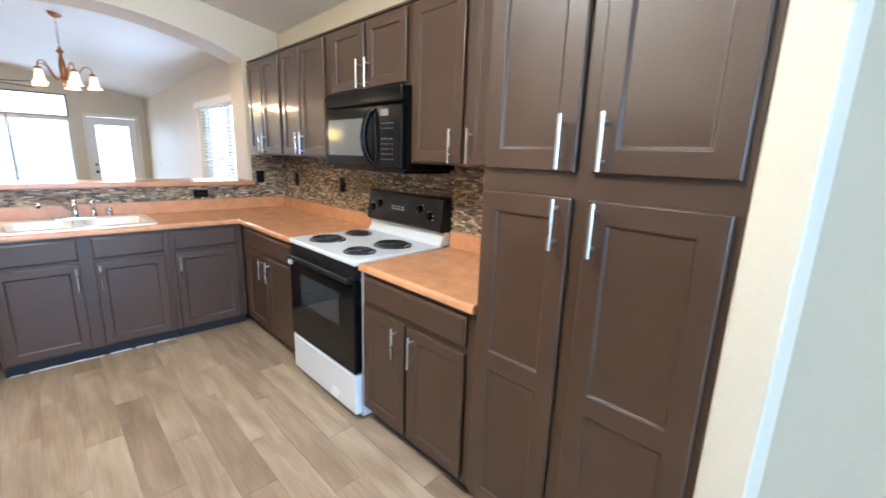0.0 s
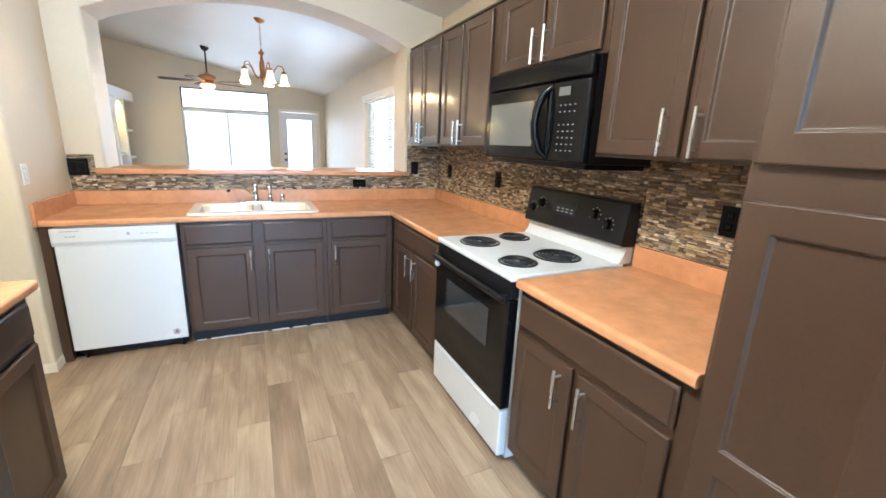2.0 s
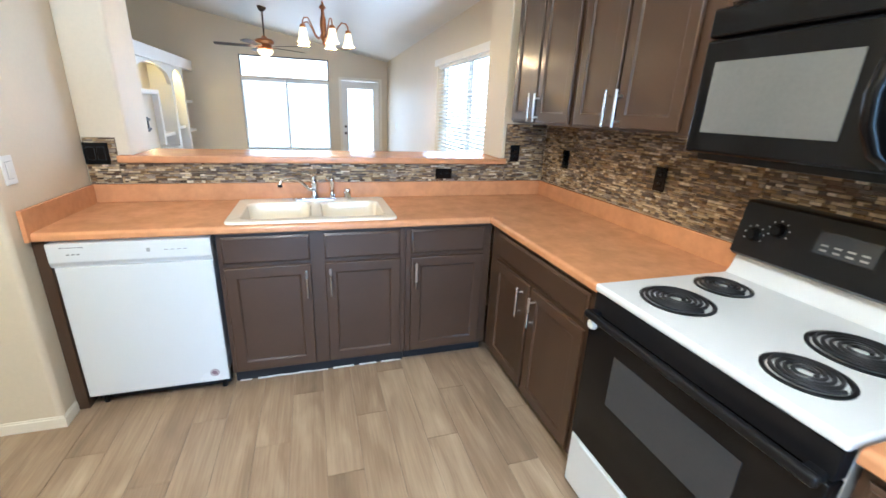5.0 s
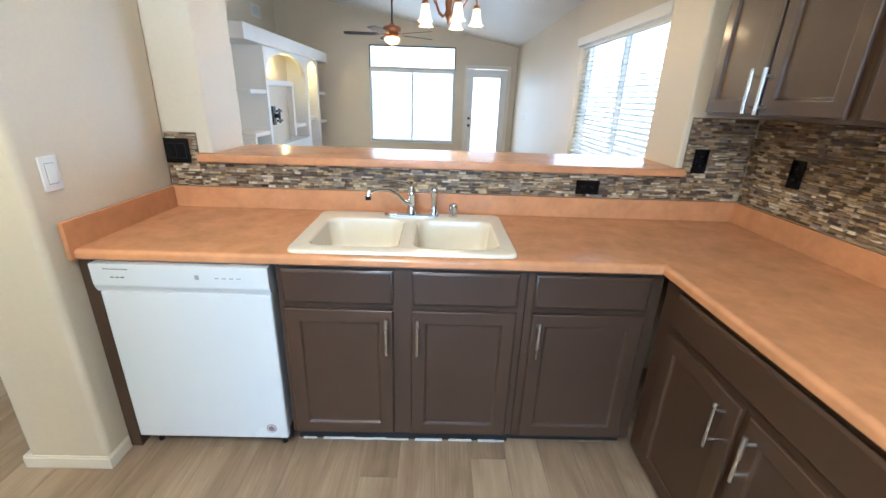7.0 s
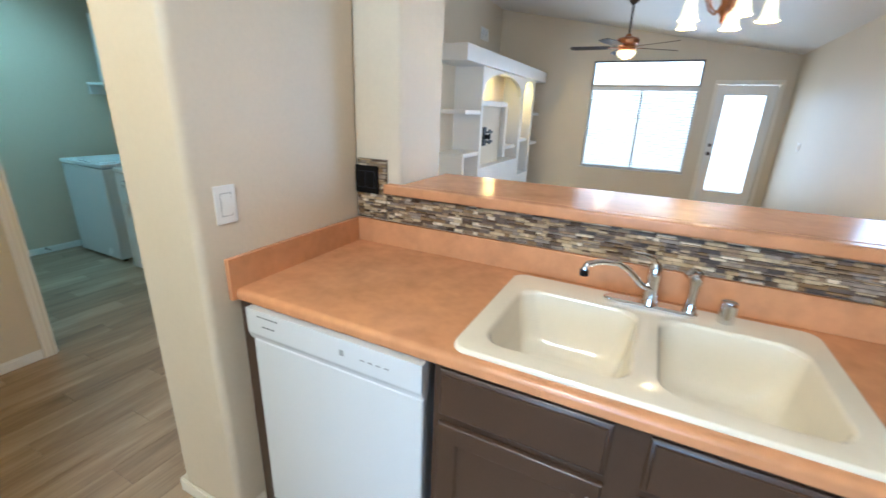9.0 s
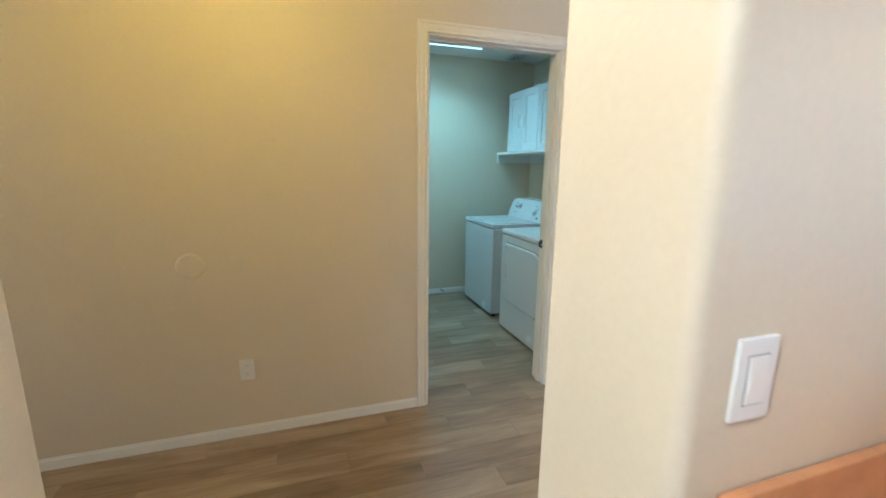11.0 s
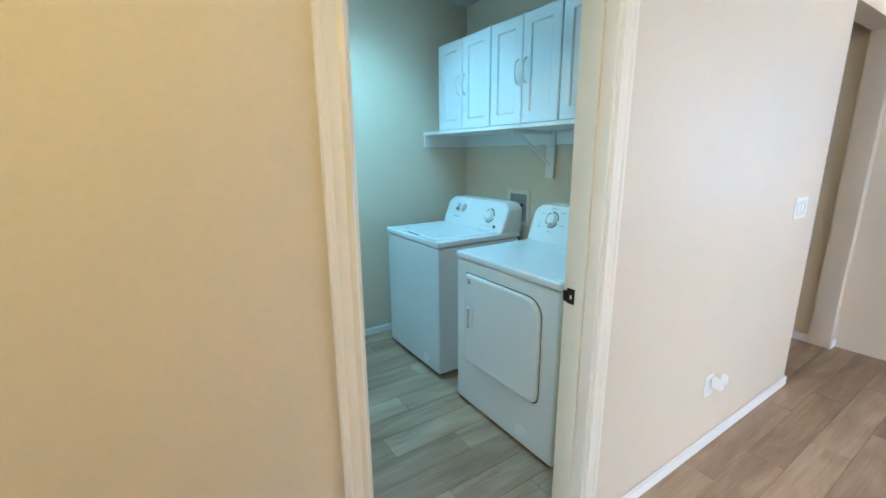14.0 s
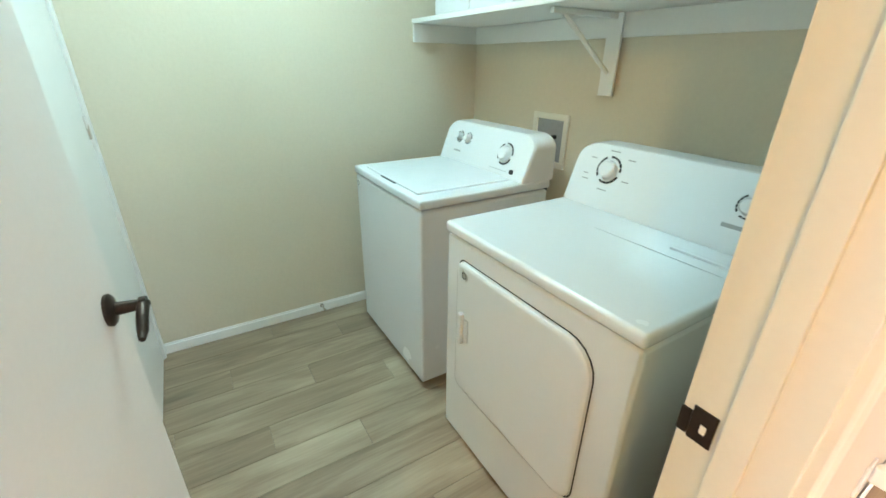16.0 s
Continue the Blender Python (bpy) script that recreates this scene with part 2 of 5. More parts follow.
_mx = _t.nodes.new("ShaderNodeMixShader")
_mx.inputs[0].default_value = 0.8
_t.links.new(_t.nodes["Principled BSDF"].outputs[0], _mx.inputs[1])
_t.links.new(_tr.outputs[0], _mx.inputs[2])
_t.links.new(_mx.outputs[0], _t.nodes["Material Output"].inputs[0])
SHADE = glow("lit_glass_shade", (1.0, 0.8, 0.48), 1.5)
LITBOWL = glow("lit_fan_bowl", (1.0, 0.78, 0.45), 1.8)
LENSM = glow("lit_diffuser", (0.7, 1.0, 1.0), 2.2)
# Glow for the added kitchen fill box.
LITWHITE = glow("fill_light_diffuser", (1.0, 0.97, 0.92), 2.0)
OUTSIDE = glow("daylight_haze", (0.93, 0.97, 1.0), 3.2)
GLASS = bpy.data.materials.new("clear_glass")
GLASS.use_nodes = True
_g = GLASS.node_tree.nodes["Principled BSDF"]
_g.inputs["Transmission Weight"].default_value, _g.inputs["Roughness"].default_value, _g.inputs["IOR"].default_value = 1.0, 0.02, 1.05

# ---- mesh tools ----


class Mesh:
    """Gathers shaped pieces into one mesh."""

    def __init__(self):
        self.bm = bmesh.new()

    def box(self, x0, x1, y0, y1, z0, z1, bevel=0.0, seg=2):
        b = self.bm
        v = [b.verts.new((x, y, z)) for z in (z0, z1) for y in (y0, y1) for x in (x0, x1)]
        fs = [b.faces.new([v[i] for i in q]) for q in ((0, 2, 3, 1), (4, 5, 7, 6), (0, 1, 5, 4), (2, 6, 7, 3), (0, 4, 6, 2), (1, 3, 7, 5))]
        if bevel:
            es = list({e for f in fs for e in f.edges})
            bmesh.ops.bevel(b, geom=es, offset=bevel, segments=seg, affect="EDGES", profile=0.5)
        return self

    def prism(self, pts, axis, a, c, bevel=0.0):
        """A closed outline of 2D points drawn out along an axis from a to c."""
        b = self.bm

        def at(p, s):
            return {"x": (s, p[0], p[1]), "y": (p[0], s, p[1]), "z": (p[0], p[1], s)}[axis]
        lo, hi = [b.verts.new(at(p, a)) for p in pts], [b.verts.new(at(p, c)) for p in pts]
        n = len(pts)
        fs = [b.faces.new((lo[i], lo[(i + 1) % n], hi[(i + 1) % n], hi[i])) for i in range(n)]
        fs += [b.faces.new(lo[::-1]), b.faces.new(hi)]
        if bevel:
            es = list({e for f in fs[-2:] for e in f.edges})
            bmesh.ops.bevel(b, geom=es, offset=bevel, segments=2, affect="EDGES", profile=0.5)
        return self

    def loft(self, loops, caps=(False, False)):
        b = self.bm
        rows = [[b.verts.new(p) for p in lp] for lp in loops]
        n = len(rows[0])
        for r, s in zip(rows, rows[1:]):
            for i in range(n):
                b.faces.new((r[i], r[(i + 1) % n], s[(i + 1) % n], s[i]))
        if caps[0]:
            b.faces.new(rows[0][::-1])
        if caps[1]:
            b.faces.new(rows[-1])
        return self

    def lathe(self, profile, m=None, n=24, caps=(False, False)):
        """profile: (radius, height) pairs turned about z, then set by m."""
        m = m or Matrix()
        return self.loft([[m @ Vector((r * math.cos(2 * math.pi * i / n), r * math.sin(2 * math.pi * i / n), z)) for i in range(n)]
                          for r, z in profile], caps)

    def tube(self, path, r, n=10):
        path = [Vector(p) for p in path]
        loops, side = [], None
        for i, p in enumerate(path):
            d = (path[min(i + 1, len(path) - 1)] - path[max(i - 1, 0)]).normalized()
            if side is None:
                side = d.orthogonal().normalized()
            side = (side - d * side.dot(d)).normalized()
            up = d.cross(side)
            rr = r[i] if isinstance(r, (list, tuple)) else r
            loops.append([p + rr * (math.cos(2 * math.pi * k / n) * side + math.sin(2 * math.pi * k / n) * up) for k in range(n)])
        return self.loft(loops, (True, True))

    def done(self, name, material, parent=None, smooth=True, m=None):
        bmesh.ops.recalc_face_normals(self.bm, faces=self.bm.faces)
        d = bpy.data.meshes.new(name)
        self.bm.to_mesh(d)
        self.bm.free()
        d.materials.append(material)
        if smooth:
            d.shade_smooth()
            d.set_sharp_from_angle(angle=radians(38))
        ob = new(name, d)
        if smooth:
            ob.modifiers.new("normals", "WEIGHTED_NORMAL").keep_sharp = True
        if parent:
            ob.parent = parent
        if m is not None:
            ob.matrix_basis = m
        return ob


def thing(name, m, label, category, group="", kind=""):
    e = new(name)
    e.empty_display_size = 0.1
    e.matrix_world = m
    return tagged(e, label, category, group, kind)


def rrect(cx, cy, w, h, r, z, n=6):
    """A rounded rectangle lying flat, as a loop of points."""
    out = []
    for sx, sy, a0 in ((1, 1, 0), (-1, 1, 90), (-1, -1, 180), (1, -1, 270)):
        for k in range(n + 1):
            a = radians(a0 + 90 * k / n)
            out.append((cx + sx * (w / 2 - r) + r * math.cos(a), cy + sy * (h / 2 - r) + r * math.sin(a), z))
    return out


def structure(ob, label, category):
    return tagged(ob, label, category, kind="structure")


# ---- large structure ----
HW = -2.945          # hall wall face
TOPZ = 3.9

floor_ob = structure(Mesh().box(-5.3, 1.95, -4.8, 11.3, -0.12, -0.004).done("floor", FLOORG, smooth=False), "wood-look plank tile floor in brown and grey streaks", "floor")

c = Mesh()
cs = [(x, y) for y in (-4.8, 11.3) for x in (-3.02, 1.95)]
lo = [c.bm.verts.new((x, y, ceil_z(x, y))) for x, y in cs]
hi = [c.bm.verts.new((x, y, ceil_z(x, y) + 0.15)) for x, y in cs]
for q in ((0, 1, 3, 2),):
    c.bm.faces.new([lo[i] for i in q])
    c.bm.faces.new([hi[i] for i in q[::-1]])
for a, b_ in ((0, 1), (1, 3), (3, 2), (2, 0)):
    c.bm.faces.new((lo[a], lo[b_], hi[b_], hi[a]))
structure(c.done("ceiling", CEIL, smooth=False), "sloping white textured plaster ceiling", "ceiling")
structure(Mesh().box(-5.3, HW - 0.135, 3.2, 5.75, 2.58, 2.7).done("ceiling_laundry", CEIL, smooth=False), "flat white plaster ceiling of the laundry", "ceiling")

# east wall, with the side window
w = Mesh()
w.box(1.75, 1.92, -4.8, 5.15, -0.1, 3.2)
w.box(1.75, 1.92, 7.07, 11.2, -0.1, 3.2)
w.box(1.75, 1.92, 5.15, 7.07, -0.1, 0.62)
w.box(1.75, 1.92, 5.15, 7.07, 2.09, 3.2)
structure(w.done("wall_east", WALL, smooth=False), "beige textured plaster wall behind the cabinets", "wall")
# return wall at the pantry's end
structure(Mesh().box(1.075, 1.75, 0.08, 0.183, 0, 3.0, 0.008, 3).box(1.5, 1.75, -4.6, 0.085, 0, 3.0).done("wall_pantry_end", WALL), "beige plaster wall end with a rounded corner", "wall")
# north wall, with window, transom and patio door
w = Mesh()
w.box(-3.2, -1.17, 11.02, 11.2, -0.1, TOPZ)
w.box(-1.17, 0.53, 11.02, 11.2, -0.1, 0.55)
w.box(-1.17, 0.53, 11.02, 11.2, 2.37, TOPZ)
w.box(0.53, 0.78, 11.02, 11.2, -0.1, TOPZ)
w.box(0.78, 1.58, 11.02, 11.2, 2.0, TOPZ)
w.box(1.58, 1.75, 11.02, 11.2, -0.1, TOPZ)
structure(w.done("wall_north", WALL, smooth=False), "beige plaster wall with a window and patio door", "wall")
# south wall, with the nook window and an added hall opening for fill light
w = Mesh()
w.box(-3.1, -2.7, -4.8, -4.6, -0.1, TOPZ)
w.box(-1.6, -1.0, -4.8, -4.6, -0.1, TOPZ)
w.box(-2.7, -1.6, -4.8, -4.6, -0.1, 0.4)
w.box(-2.7, -1.6, -4.8, -4.6, 2.4, TOPZ)
w.box(1.2, 1.92, -4.8, -4.6, -0.1, TOPZ)
w.box(-1.0, 1.2, -4.8, -4.6, -0.1, 0.6)
w.box(-1.0, 1.2, -4.8, -4.6, 2.4, TOPZ)
structure(w.done("wall_south", WALL, smooth=False), "beige plaster wall with a wide window", "wall")
# west wall of the hall, with the laundry doorway
DY0, DY1, DZ = 3.603, 4.437, 2.12
w = Mesh()
w.box(HW - 0.13, HW, -4.8, DY0, -0.1, TOPZ)
w.box(HW - 0.13, HW, DY0, DY1, DZ, TOPZ)
w.box(HW - 0.13, HW, DY1, 6.38, -0.1, TOPZ, 0.0)
w.box(HW - 0.13, HW, 7.25, 11.2, -0.1, TOPZ)
w.box(HW - 0.13, HW, 6.38, 7.25, 2.2, TOPZ)
structure(w.done("wall_west", WALL, smooth=False), "beige satin plaster wall beside the laundry doorway", "wall")
w = Mesh()
w.box(-4.6, -4.45, 6.2, 8.0, -0.1, TOPZ)
w.box(-4.45, HW - 0.13, 7.27, 7.4, -0.1, TOPZ)
w.box(-4.45, HW - 0.13, 6.1, 6.24, -0.1, TOPZ)
w.box(-4.6, HW, 6.1, 7.4, 2.9, 3.0)
structure(w.done("wall_passage", WALL, smooth=False), "beige plaster walls of the side passage", "wall")
# laundry walls
LX, LYB, LYS = -5.1, 5.48, 3.56
w = Mesh()
w.box(LX - 0.12, LX, LYS - 0.12, LYB + 0.12, -0.1, 2.65)
w.box(LX, HW - 0.13, LYB, LYB + 0.12, -0.1, 2.65)
w.box(LX, HW - 0.13, LYS - 0.12, LYS, -0.1, 2.65)
structure(w.done("wall_laundry", WALL, smooth=False), "beige plaster laundry walls", "wall")
# kitchen west wall: stub with rounded corners, and the run beside the fridge
structure(Mesh().box(-1.378, -1.06, 3.395, 4.14, -0.1, TOPZ - 0.5, 0.025, 4).done("wall_stub", WALL), "beige plaster wall end with rounded corners", "wall")
structure(Mesh().box(-1.42, -1.28, -4.8, 2.58, -0.1, TOPZ - 0.5, 0.02, 4).done("wall_kitchen_west", WALL), "beige plaster wall behind the fridge", "wall")
# pass-through wall with its arch
w = Mesh()
OX0, OX1, WY0, WY1 = -0.85, 1.40, 4.14, 4.49
w.box(-1.378, OX0, WY0 - 0.004, WY1, 1.0, TOPZ - 0.6, 0.018, 3)
w.box(-1.378, OX0, WY0 + 0.004, WY1 - 0.004, -0.1, 1.0)
w.box(OX1, 1.745, WY0, WY1, -0.1, 2.95, 0.012, 3)
w.box(OX0, OX1, WY0 + 0.01, WY1 - 0.01, -0.1, 1.128)
arch = []
for k in range(25):
    s = k / 24
    arch.append((OX0 - 0.02 + s * (OX1 - OX0 + 0.04), 2.19 + 0.04 * s + 0.26 * math.sin(math.pi * s) ** 0.8))
w.prism(arch + [(OX1 + 0.02, 2.6), (OX0 - 0.02, 3.1)], "y", WY0 + 0.001, WY1 - 0.001, 0.012)
structure(w.done("wall_pass_through", WALL), "beige plaster half wall with an arched pass-through", "wall")


# baseboards
def baseboard(x0, x1, y0, y1, material=None):
    m = Mesh()
    m.box(x0, x1, y0, y1, 0, 0.052, 0.004)
    dx, dy = (0.3 * (x1 - x0), 0) if (x1 - x0) < (y1 - y0) else (0, 0.3 * (y1 - y0))
    m.box(x0 + dx, x1 - dx, y0 + dy, y1 - dy, 0.046, 0.062, 0.003)
    return structure(m.done("baseboard", material or WHITE), ("ivory" if material else "white") + " painted wooden baseboard", "baseboard")


baseboard(HW, HW + 0.013, -4.5, 3.55)
baseboard(HW, HW + 0.013, 4.49, 6.39)
baseboard(HW, HW + 0.013, 7.24, 7.38)
baseboard(-3.4, HW + 0.013, 7.254, 7.266)
baseboard(HW - 0.13, HW + 0.013, 6.381, 6.393)
baseboard(LX, LX + 0.013, LYS, LYB)
baseboard(-4.2, HW - 0.2, LYS, LYS + 0.012)
baseboard(-1.388, -1.05, 3.382, 3.395, CASING)
baseboard(-1.391, -1.378, 3.382, 4.49, CASING)
baseboard(-1.06, -1.047, 3.382, 3.5, CASING)
baseboard(-1.9, 0.72, 11.007, 11.02)
baseboard(1.737, 1.75, 4.5, 11.0)
baseboard(-1.433, -1.42, -4.5, 2.6)


# ---- doorway of the laundry ----
def door_casing():
    e = thing("door_casing", pose(HW, 0, 0), "ivory painted wooden doorway casing and jamb", "door frame", kind="structure")

    def prof(s):
        return [(0, 0), (0.013, 0), (0.016, 0.004), (0.01, 0.015), (0.015, 0.027), (0.012, 0.04), (0.018, 0.047), (0.018, 0.056), (0, 0.056)]
    m = Mesh()
    for y, s in ((DY0 + 0.004, -1), (DY1 - 0.004, 1)):
        loops = [[(a, y + s * b_, z if z == 0 else z + b_) for a, b_ in prof(0)] for z in (0, DZ - 0.004)]
        m.loft(loops, (True, True))
    loops = [[(a, (DY0 + 0.004 - b_) if k == 0 else (DY1 - 0.004 + b_), DZ - 0.004 + b_) for a, b_ in prof(0)] for k in (0, 1)]
    m.loft(loops, (True, True))
    m.done("casing", CASING, e)
    m = Mesh()
    m.box(-0.132, 0.002, DY0 - 0.002, DY0 + 0.016, 0, DZ, 0.002)
    m.box(-0.132, 0.002, DY1 - 0.016, DY1 + 0.002, 0, DZ, 0.002)
    m.box(-0.132, 0.002, DY0, DY1, DZ - 0.016, DZ + 0.002, 0.002)
    m.done("jamb", CASING, e)
    m = Mesh()
    m.box(-0.078, -0.042, DY0 + 0.015, DY0 + 0.027, 0, DZ - 0.016, 0.003)
    m.box(-0.078, -0.042, DY1 - 0.027, DY1 - 0.015, 0, DZ - 0.016, 0.003)
    m.box(-0.078, -0.042, DY0 + 0.016, DY1 - 0.016, DZ - 0.028, DZ - 0.015, 0.003)
    m.done("stop", CASING, e)
    m = Mesh()
    m.box(-0.118, -0.086, DY1 - 0.0185, DY1 - 0.015, 0.92, 0.975, 0.001)
    m.box(-0.132, -0.118, DY1 - 0.021, DY1 - 0.0165, 0.925, 0.965, 0.001)
    tagged(m.done("strike_plate", BRONZE, e), "dark bronze strike plate")
    m = Mesh().box(-0.104, -0.096, DY1 - 0.0196, DY1 - 0.018, 0.938, 0.952, 0.001)
    tagged(m.done("strike_hole", CASING, e), "bare wood behind the strike plate")
    return e


door_casing()


def lever(e, y, s):
    m = Mesh()
    R = pose(0.705, y, 0.955, 90 * s, 0, 0)
    m.lathe([(0.0, 0.0), (0.031, 0.0), (0.032, 0.006), (0.027, 0.011), (0.013, 0.014), (0.011, 0.05), (0.015, 0.052), (0.015, 0.064), (0.0, 0.066)], R, 20)
    yy = y - s * 0.058
    m.tube([(0.705, yy, 0.955), (0.69, yy, 0.955), (0.665, yy, 0.946), (0.64, yy, 0.93), (0.62, yy, 0.926)], [0.012, 0.011, 0.0105, 0.0095, 0.006])
    tagged(m.done("lever_handle", BRONZE, e), "oil-rubbed bronze lever handle")


def laundry_door():
    ang = math.degrees(math.atan2(3.697 - 3.64, -3.863 + 3.075))
    e = thing("laundry_door", pose(-3.075, 3.662, 0, 0, 0, ang), "flat white painted interior door, swung open", "door")
    Mesh().box(0.004, 0.79, 0.002, 0.036, 0.012, 2.07, 0.003).done("leaf", WHITE, e)
    lever(e, 0.002, 1)
    lever(e, 0.036, -1)
    m = Mesh().box(0.788, 0.7915, 0.008, 0.03, 0.9, 0.96, 0.001)
    tagged(m.done("latch_plate", BRONZE, e), "dark bronze latch plate")
    for z in (0.24, 1.0, 1.8):
        m = Mesh().box(0.0005, 0.0048, 0.004, 0.03, z, z + 0.09, 0.001)
        tagged(m.done("hinge", CASING, e), "hinge painted over in ivory")


laundry_door()


def garage_door():
    e = thing("side_door", pose(-4.3, LYS, 0), "closed white flush door in the laundry wall", "door", kind="structure")
    Mesh().box(-0.74, 0.02, 0.001, 0.02, 0.01, 2.05, 0.003).done("leaf", WHITE, e)
    Mesh().box(-0.797, -0.745, 0.001, 0.03, 0, 2.1, 0.004).box(-0.797, 0.03, 0.001, 0.03, 2.055, 2.11, 0.004).done("casing", WHITE, e)
    for z in (0.25, 1.1, 1.8):
        Mesh().box(-0.75, -0.705, 0.018, 0.026, z, z + 0.09, 0.002).done("hinge", STEEL, e)


garage_door()


# ---- windows ----
def blind(e, x0, x1, y, z0, z1, tilt, pitch=0.042):
    """Slats hung in a window, along local x."""
    d = None
    z = z0 + 0.03
    while z < z1 - 0.05:
        if d is None:
            m = Mesh()
            m.box(x0, x1, -0.024, 0.024, -0.0012, 0.0012)
            ob = m.done("slat", SLAT, e, smooth=False)
            d = ob.data
        else:
            ob = new("slat", d)
            ob.parent = e
        ob.matrix_basis = pose(0, y, z, tilt, 0, 0)
        z += pitch
    Mesh().box(x0, x1, y - 0.03, y + 0.03, z1 - 0.06, z1, 0.004).done("head_rail", WHITE, e)
    Mesh().box(x0, x1, y - 0.022, y + 0.022, z0, z0 + 0.016, 0.004).done("bottom_rail", WHITE, e)
    m = Mesh()
    for f in (0.15, 0.5, 0.85):
        x = x0 + f * (x1 - x0)
        m.box(x - 0.001, x + 0.001, y - 0.027, y - 0.025, z0, z1)
    m.done("ladder_cord", SLAT, e, smooth=False)


def pane(e, x0, x1, y, z0, z1):
    ob = Mesh().box(x0, x1, y, y + 0.005, z0, z1).done("pane", GLASS, e, smooth=False)
    ob.visible_shadow = False


def window_frame(e, x0, x1, y0, y1, z0, z1, t=0.035, mid=(), material=None):
    m = Mesh()
    m.box(x0, x0 + t, y0, y1, z0, z1, 0.003)
    m.box(x1 - t, x1, y0, y1, z0, z1, 0.003)
    m.box(x0 + t, x1 - t, y0, y1, z0, z0 + t, 0.003)
    m.box(x0 + t, x1 - t, y0, y1, z1 - t, z1, 0.003)
    for x in mid:
        m.box(x - 0.02, x + 0.02, y0 + 0.003, y1 - 0.003, z0 + t, z1 - t, 0.003)
    m.done("frame", material or WHITE, e)


def far_window():
    e = thing("window_1", pose(-0.32, 11.02, 0), "white framed sliding window with lowered white slat blinds", "window", kind="structure")
    window_frame(e, -0.85, 0.85, 0.06, 0.12, 0.55, 1.96, mid=(0,))
    # The transom frame is coloured dark for its shaded edges.
    window_frame(e, -0.85, 0.85, 0.02, 0.12, 1.96, 2.37, 0.022, material=FRAMESHADE)
    pane(e, -0.82, 0.82, 0.09, 0.58, 1.93)
    pane(e, -0.83, 0.83, 0.09, 1.98, 2.35)
    Mesh().box(-0.87, 0.87, -0.02, 0.06, 0.535, 0.552, 0.004).done("sill", WHITE, e)
    Mesh().box(-0.84, 0.84, -0.004, 0.019, 1.952, 1.985, 0.004).done("mullion", WALL, e)
    blind(e, -0.84, -0.008, 0.03, 0.565, 1.95, 30)
    blind(e, 0.008, 0.84, 0.03, 0.565, 1.95, 30)


far_window()


def side_window():
    e = thing("window_2", pose(1.75, 6.11, 0, 0, 0, -90), "tall white framed window with lowered white slat blinds", "window", kind="structure")
    window_frame(e, -0.95, 0.95, 0.09, 0.15, 0.62, 2.09, mid=(0,))
    pane(e, -0.92, 0.92, 0.12, 0.65, 2.06)
    blind(e, -0.94, -0.008, 0.05, 0.635, 2.05, 22, 0.044)
    blind(e, 0.008, 0.94, 0.05, 0.635, 2.05, 22, 0.044)
    Mesh().box(-0.97, 0.97, -0.035, 0.03, 2.015, 2.095, 0.006).done("valance", WHITE, e)


side_window()


def nook_window():
    # Unseen window, added to go with the hall fill lamp.
    e = thing("fill_window", pose(-2.15, -4.6, 0, 0, 0, 180), "white framed hall window, added unseen to brighten the hall", "window", kind="structure")
    window_frame(e, -0.55, 0.55, 0.06, 0.12, 0.4, 2.4)
    pane(e, -0.52, 0.52, 0.09, 0.43, 2.37)
    e = thing("window_3", pose(0.1, -4.6, 0, 0, 0, 180), "wide white framed window", "window", kind="structure")
    window_frame(e, -1.1, 1.1, 0.06, 0.12, 0.6, 2.4, mid=(0,))
    pane(e, -1.07, 1.07, 0.09, 0.63, 2.37)


nook_window()


def patio_door():
    e = thing("door_1", pose(1.18, 11.02, 0), "white patio door with one tall glass light", "door", kind="structure")
    m = Mesh()
    m.box(-0.395, -0.28, 0.02, 0.065, 0.02, 1.99, 0.003)
    m.box(0.27, 0.395, 0.02, 0.065, 0.02, 1.99, 0.003)
    m.box(-0.28, 0.27, 0.02, 0.065, 0.02, 0.3, 0.003)
    m.box(-0.28, 0.27, 0.02, 0.065, 1.85, 1.99, 0.003)
    m.done("leaf", WHITE, e)
    m = Mesh()
    for a in ((-0.3, -0.272, 0.3, 1.86), (0.262, 0.29, 0.3, 1.86)):
        m.box(a[0], a[1], 0.01, 0.03, a[2], a[3], 0.003)
    m.box(-0.272, 0.262, 0.01, 0.03, 0.28, 0.312, 0.003).box(-0.272, 0.262, 0.01, 0.03, 1.838, 1.866, 0.003)
    m.done("bead", WHITE, e)
    pane(e, -0.275, 0.265, 0.04, 0.305, 1.845)
    m = Mesh()
    m.box(-0.455, -0.4, -0.018, 0.02, 0, 2.0, 0.004).box(0.4, 0.455, -0.018, 0.02, 0, 2.0, 0.004).box(-0.455, 0.455, -0.018, 0.02, 2.002, 2.06, 0.004)
    m.done("casing", CASING, e)
    m = Mesh().lathe([(0, 0), (0.028, 0), (0.028, 0.008), (0.01, 0.012), (0.01, 0.035), (0.026, 0.045), (0.026, 0.06), (0, 0.07)], pose(-0.335, 0.018, 0.92, 90), 16)
    m.lathe([(0, 0), (0.026, 0), (0.026, 0.012), (0, 0.016)], pose(-0.335, 0.018, 1.06, 90), 16)
    m.done("knob", BRONZE, e)
    Mesh().box(-0.4, 0.4, -0.02, 0.08, 0, 0.018, 0.004).done("threshold", BRONZE, e)


patio_door()
bd = structure(Mesh().box(-8, 8, 15.0, 15.05, -2, 6).done("backdrop", OUTSIDE, smooth=False), "pale overexposed daylight outside", "backdrop")
structure(Mesh().box(5.0, 5.05, 0, 14.9, -2, 6).done("backdrop", OUTSIDE, smooth=False), "pale overexposed daylight outside", "backdrop")
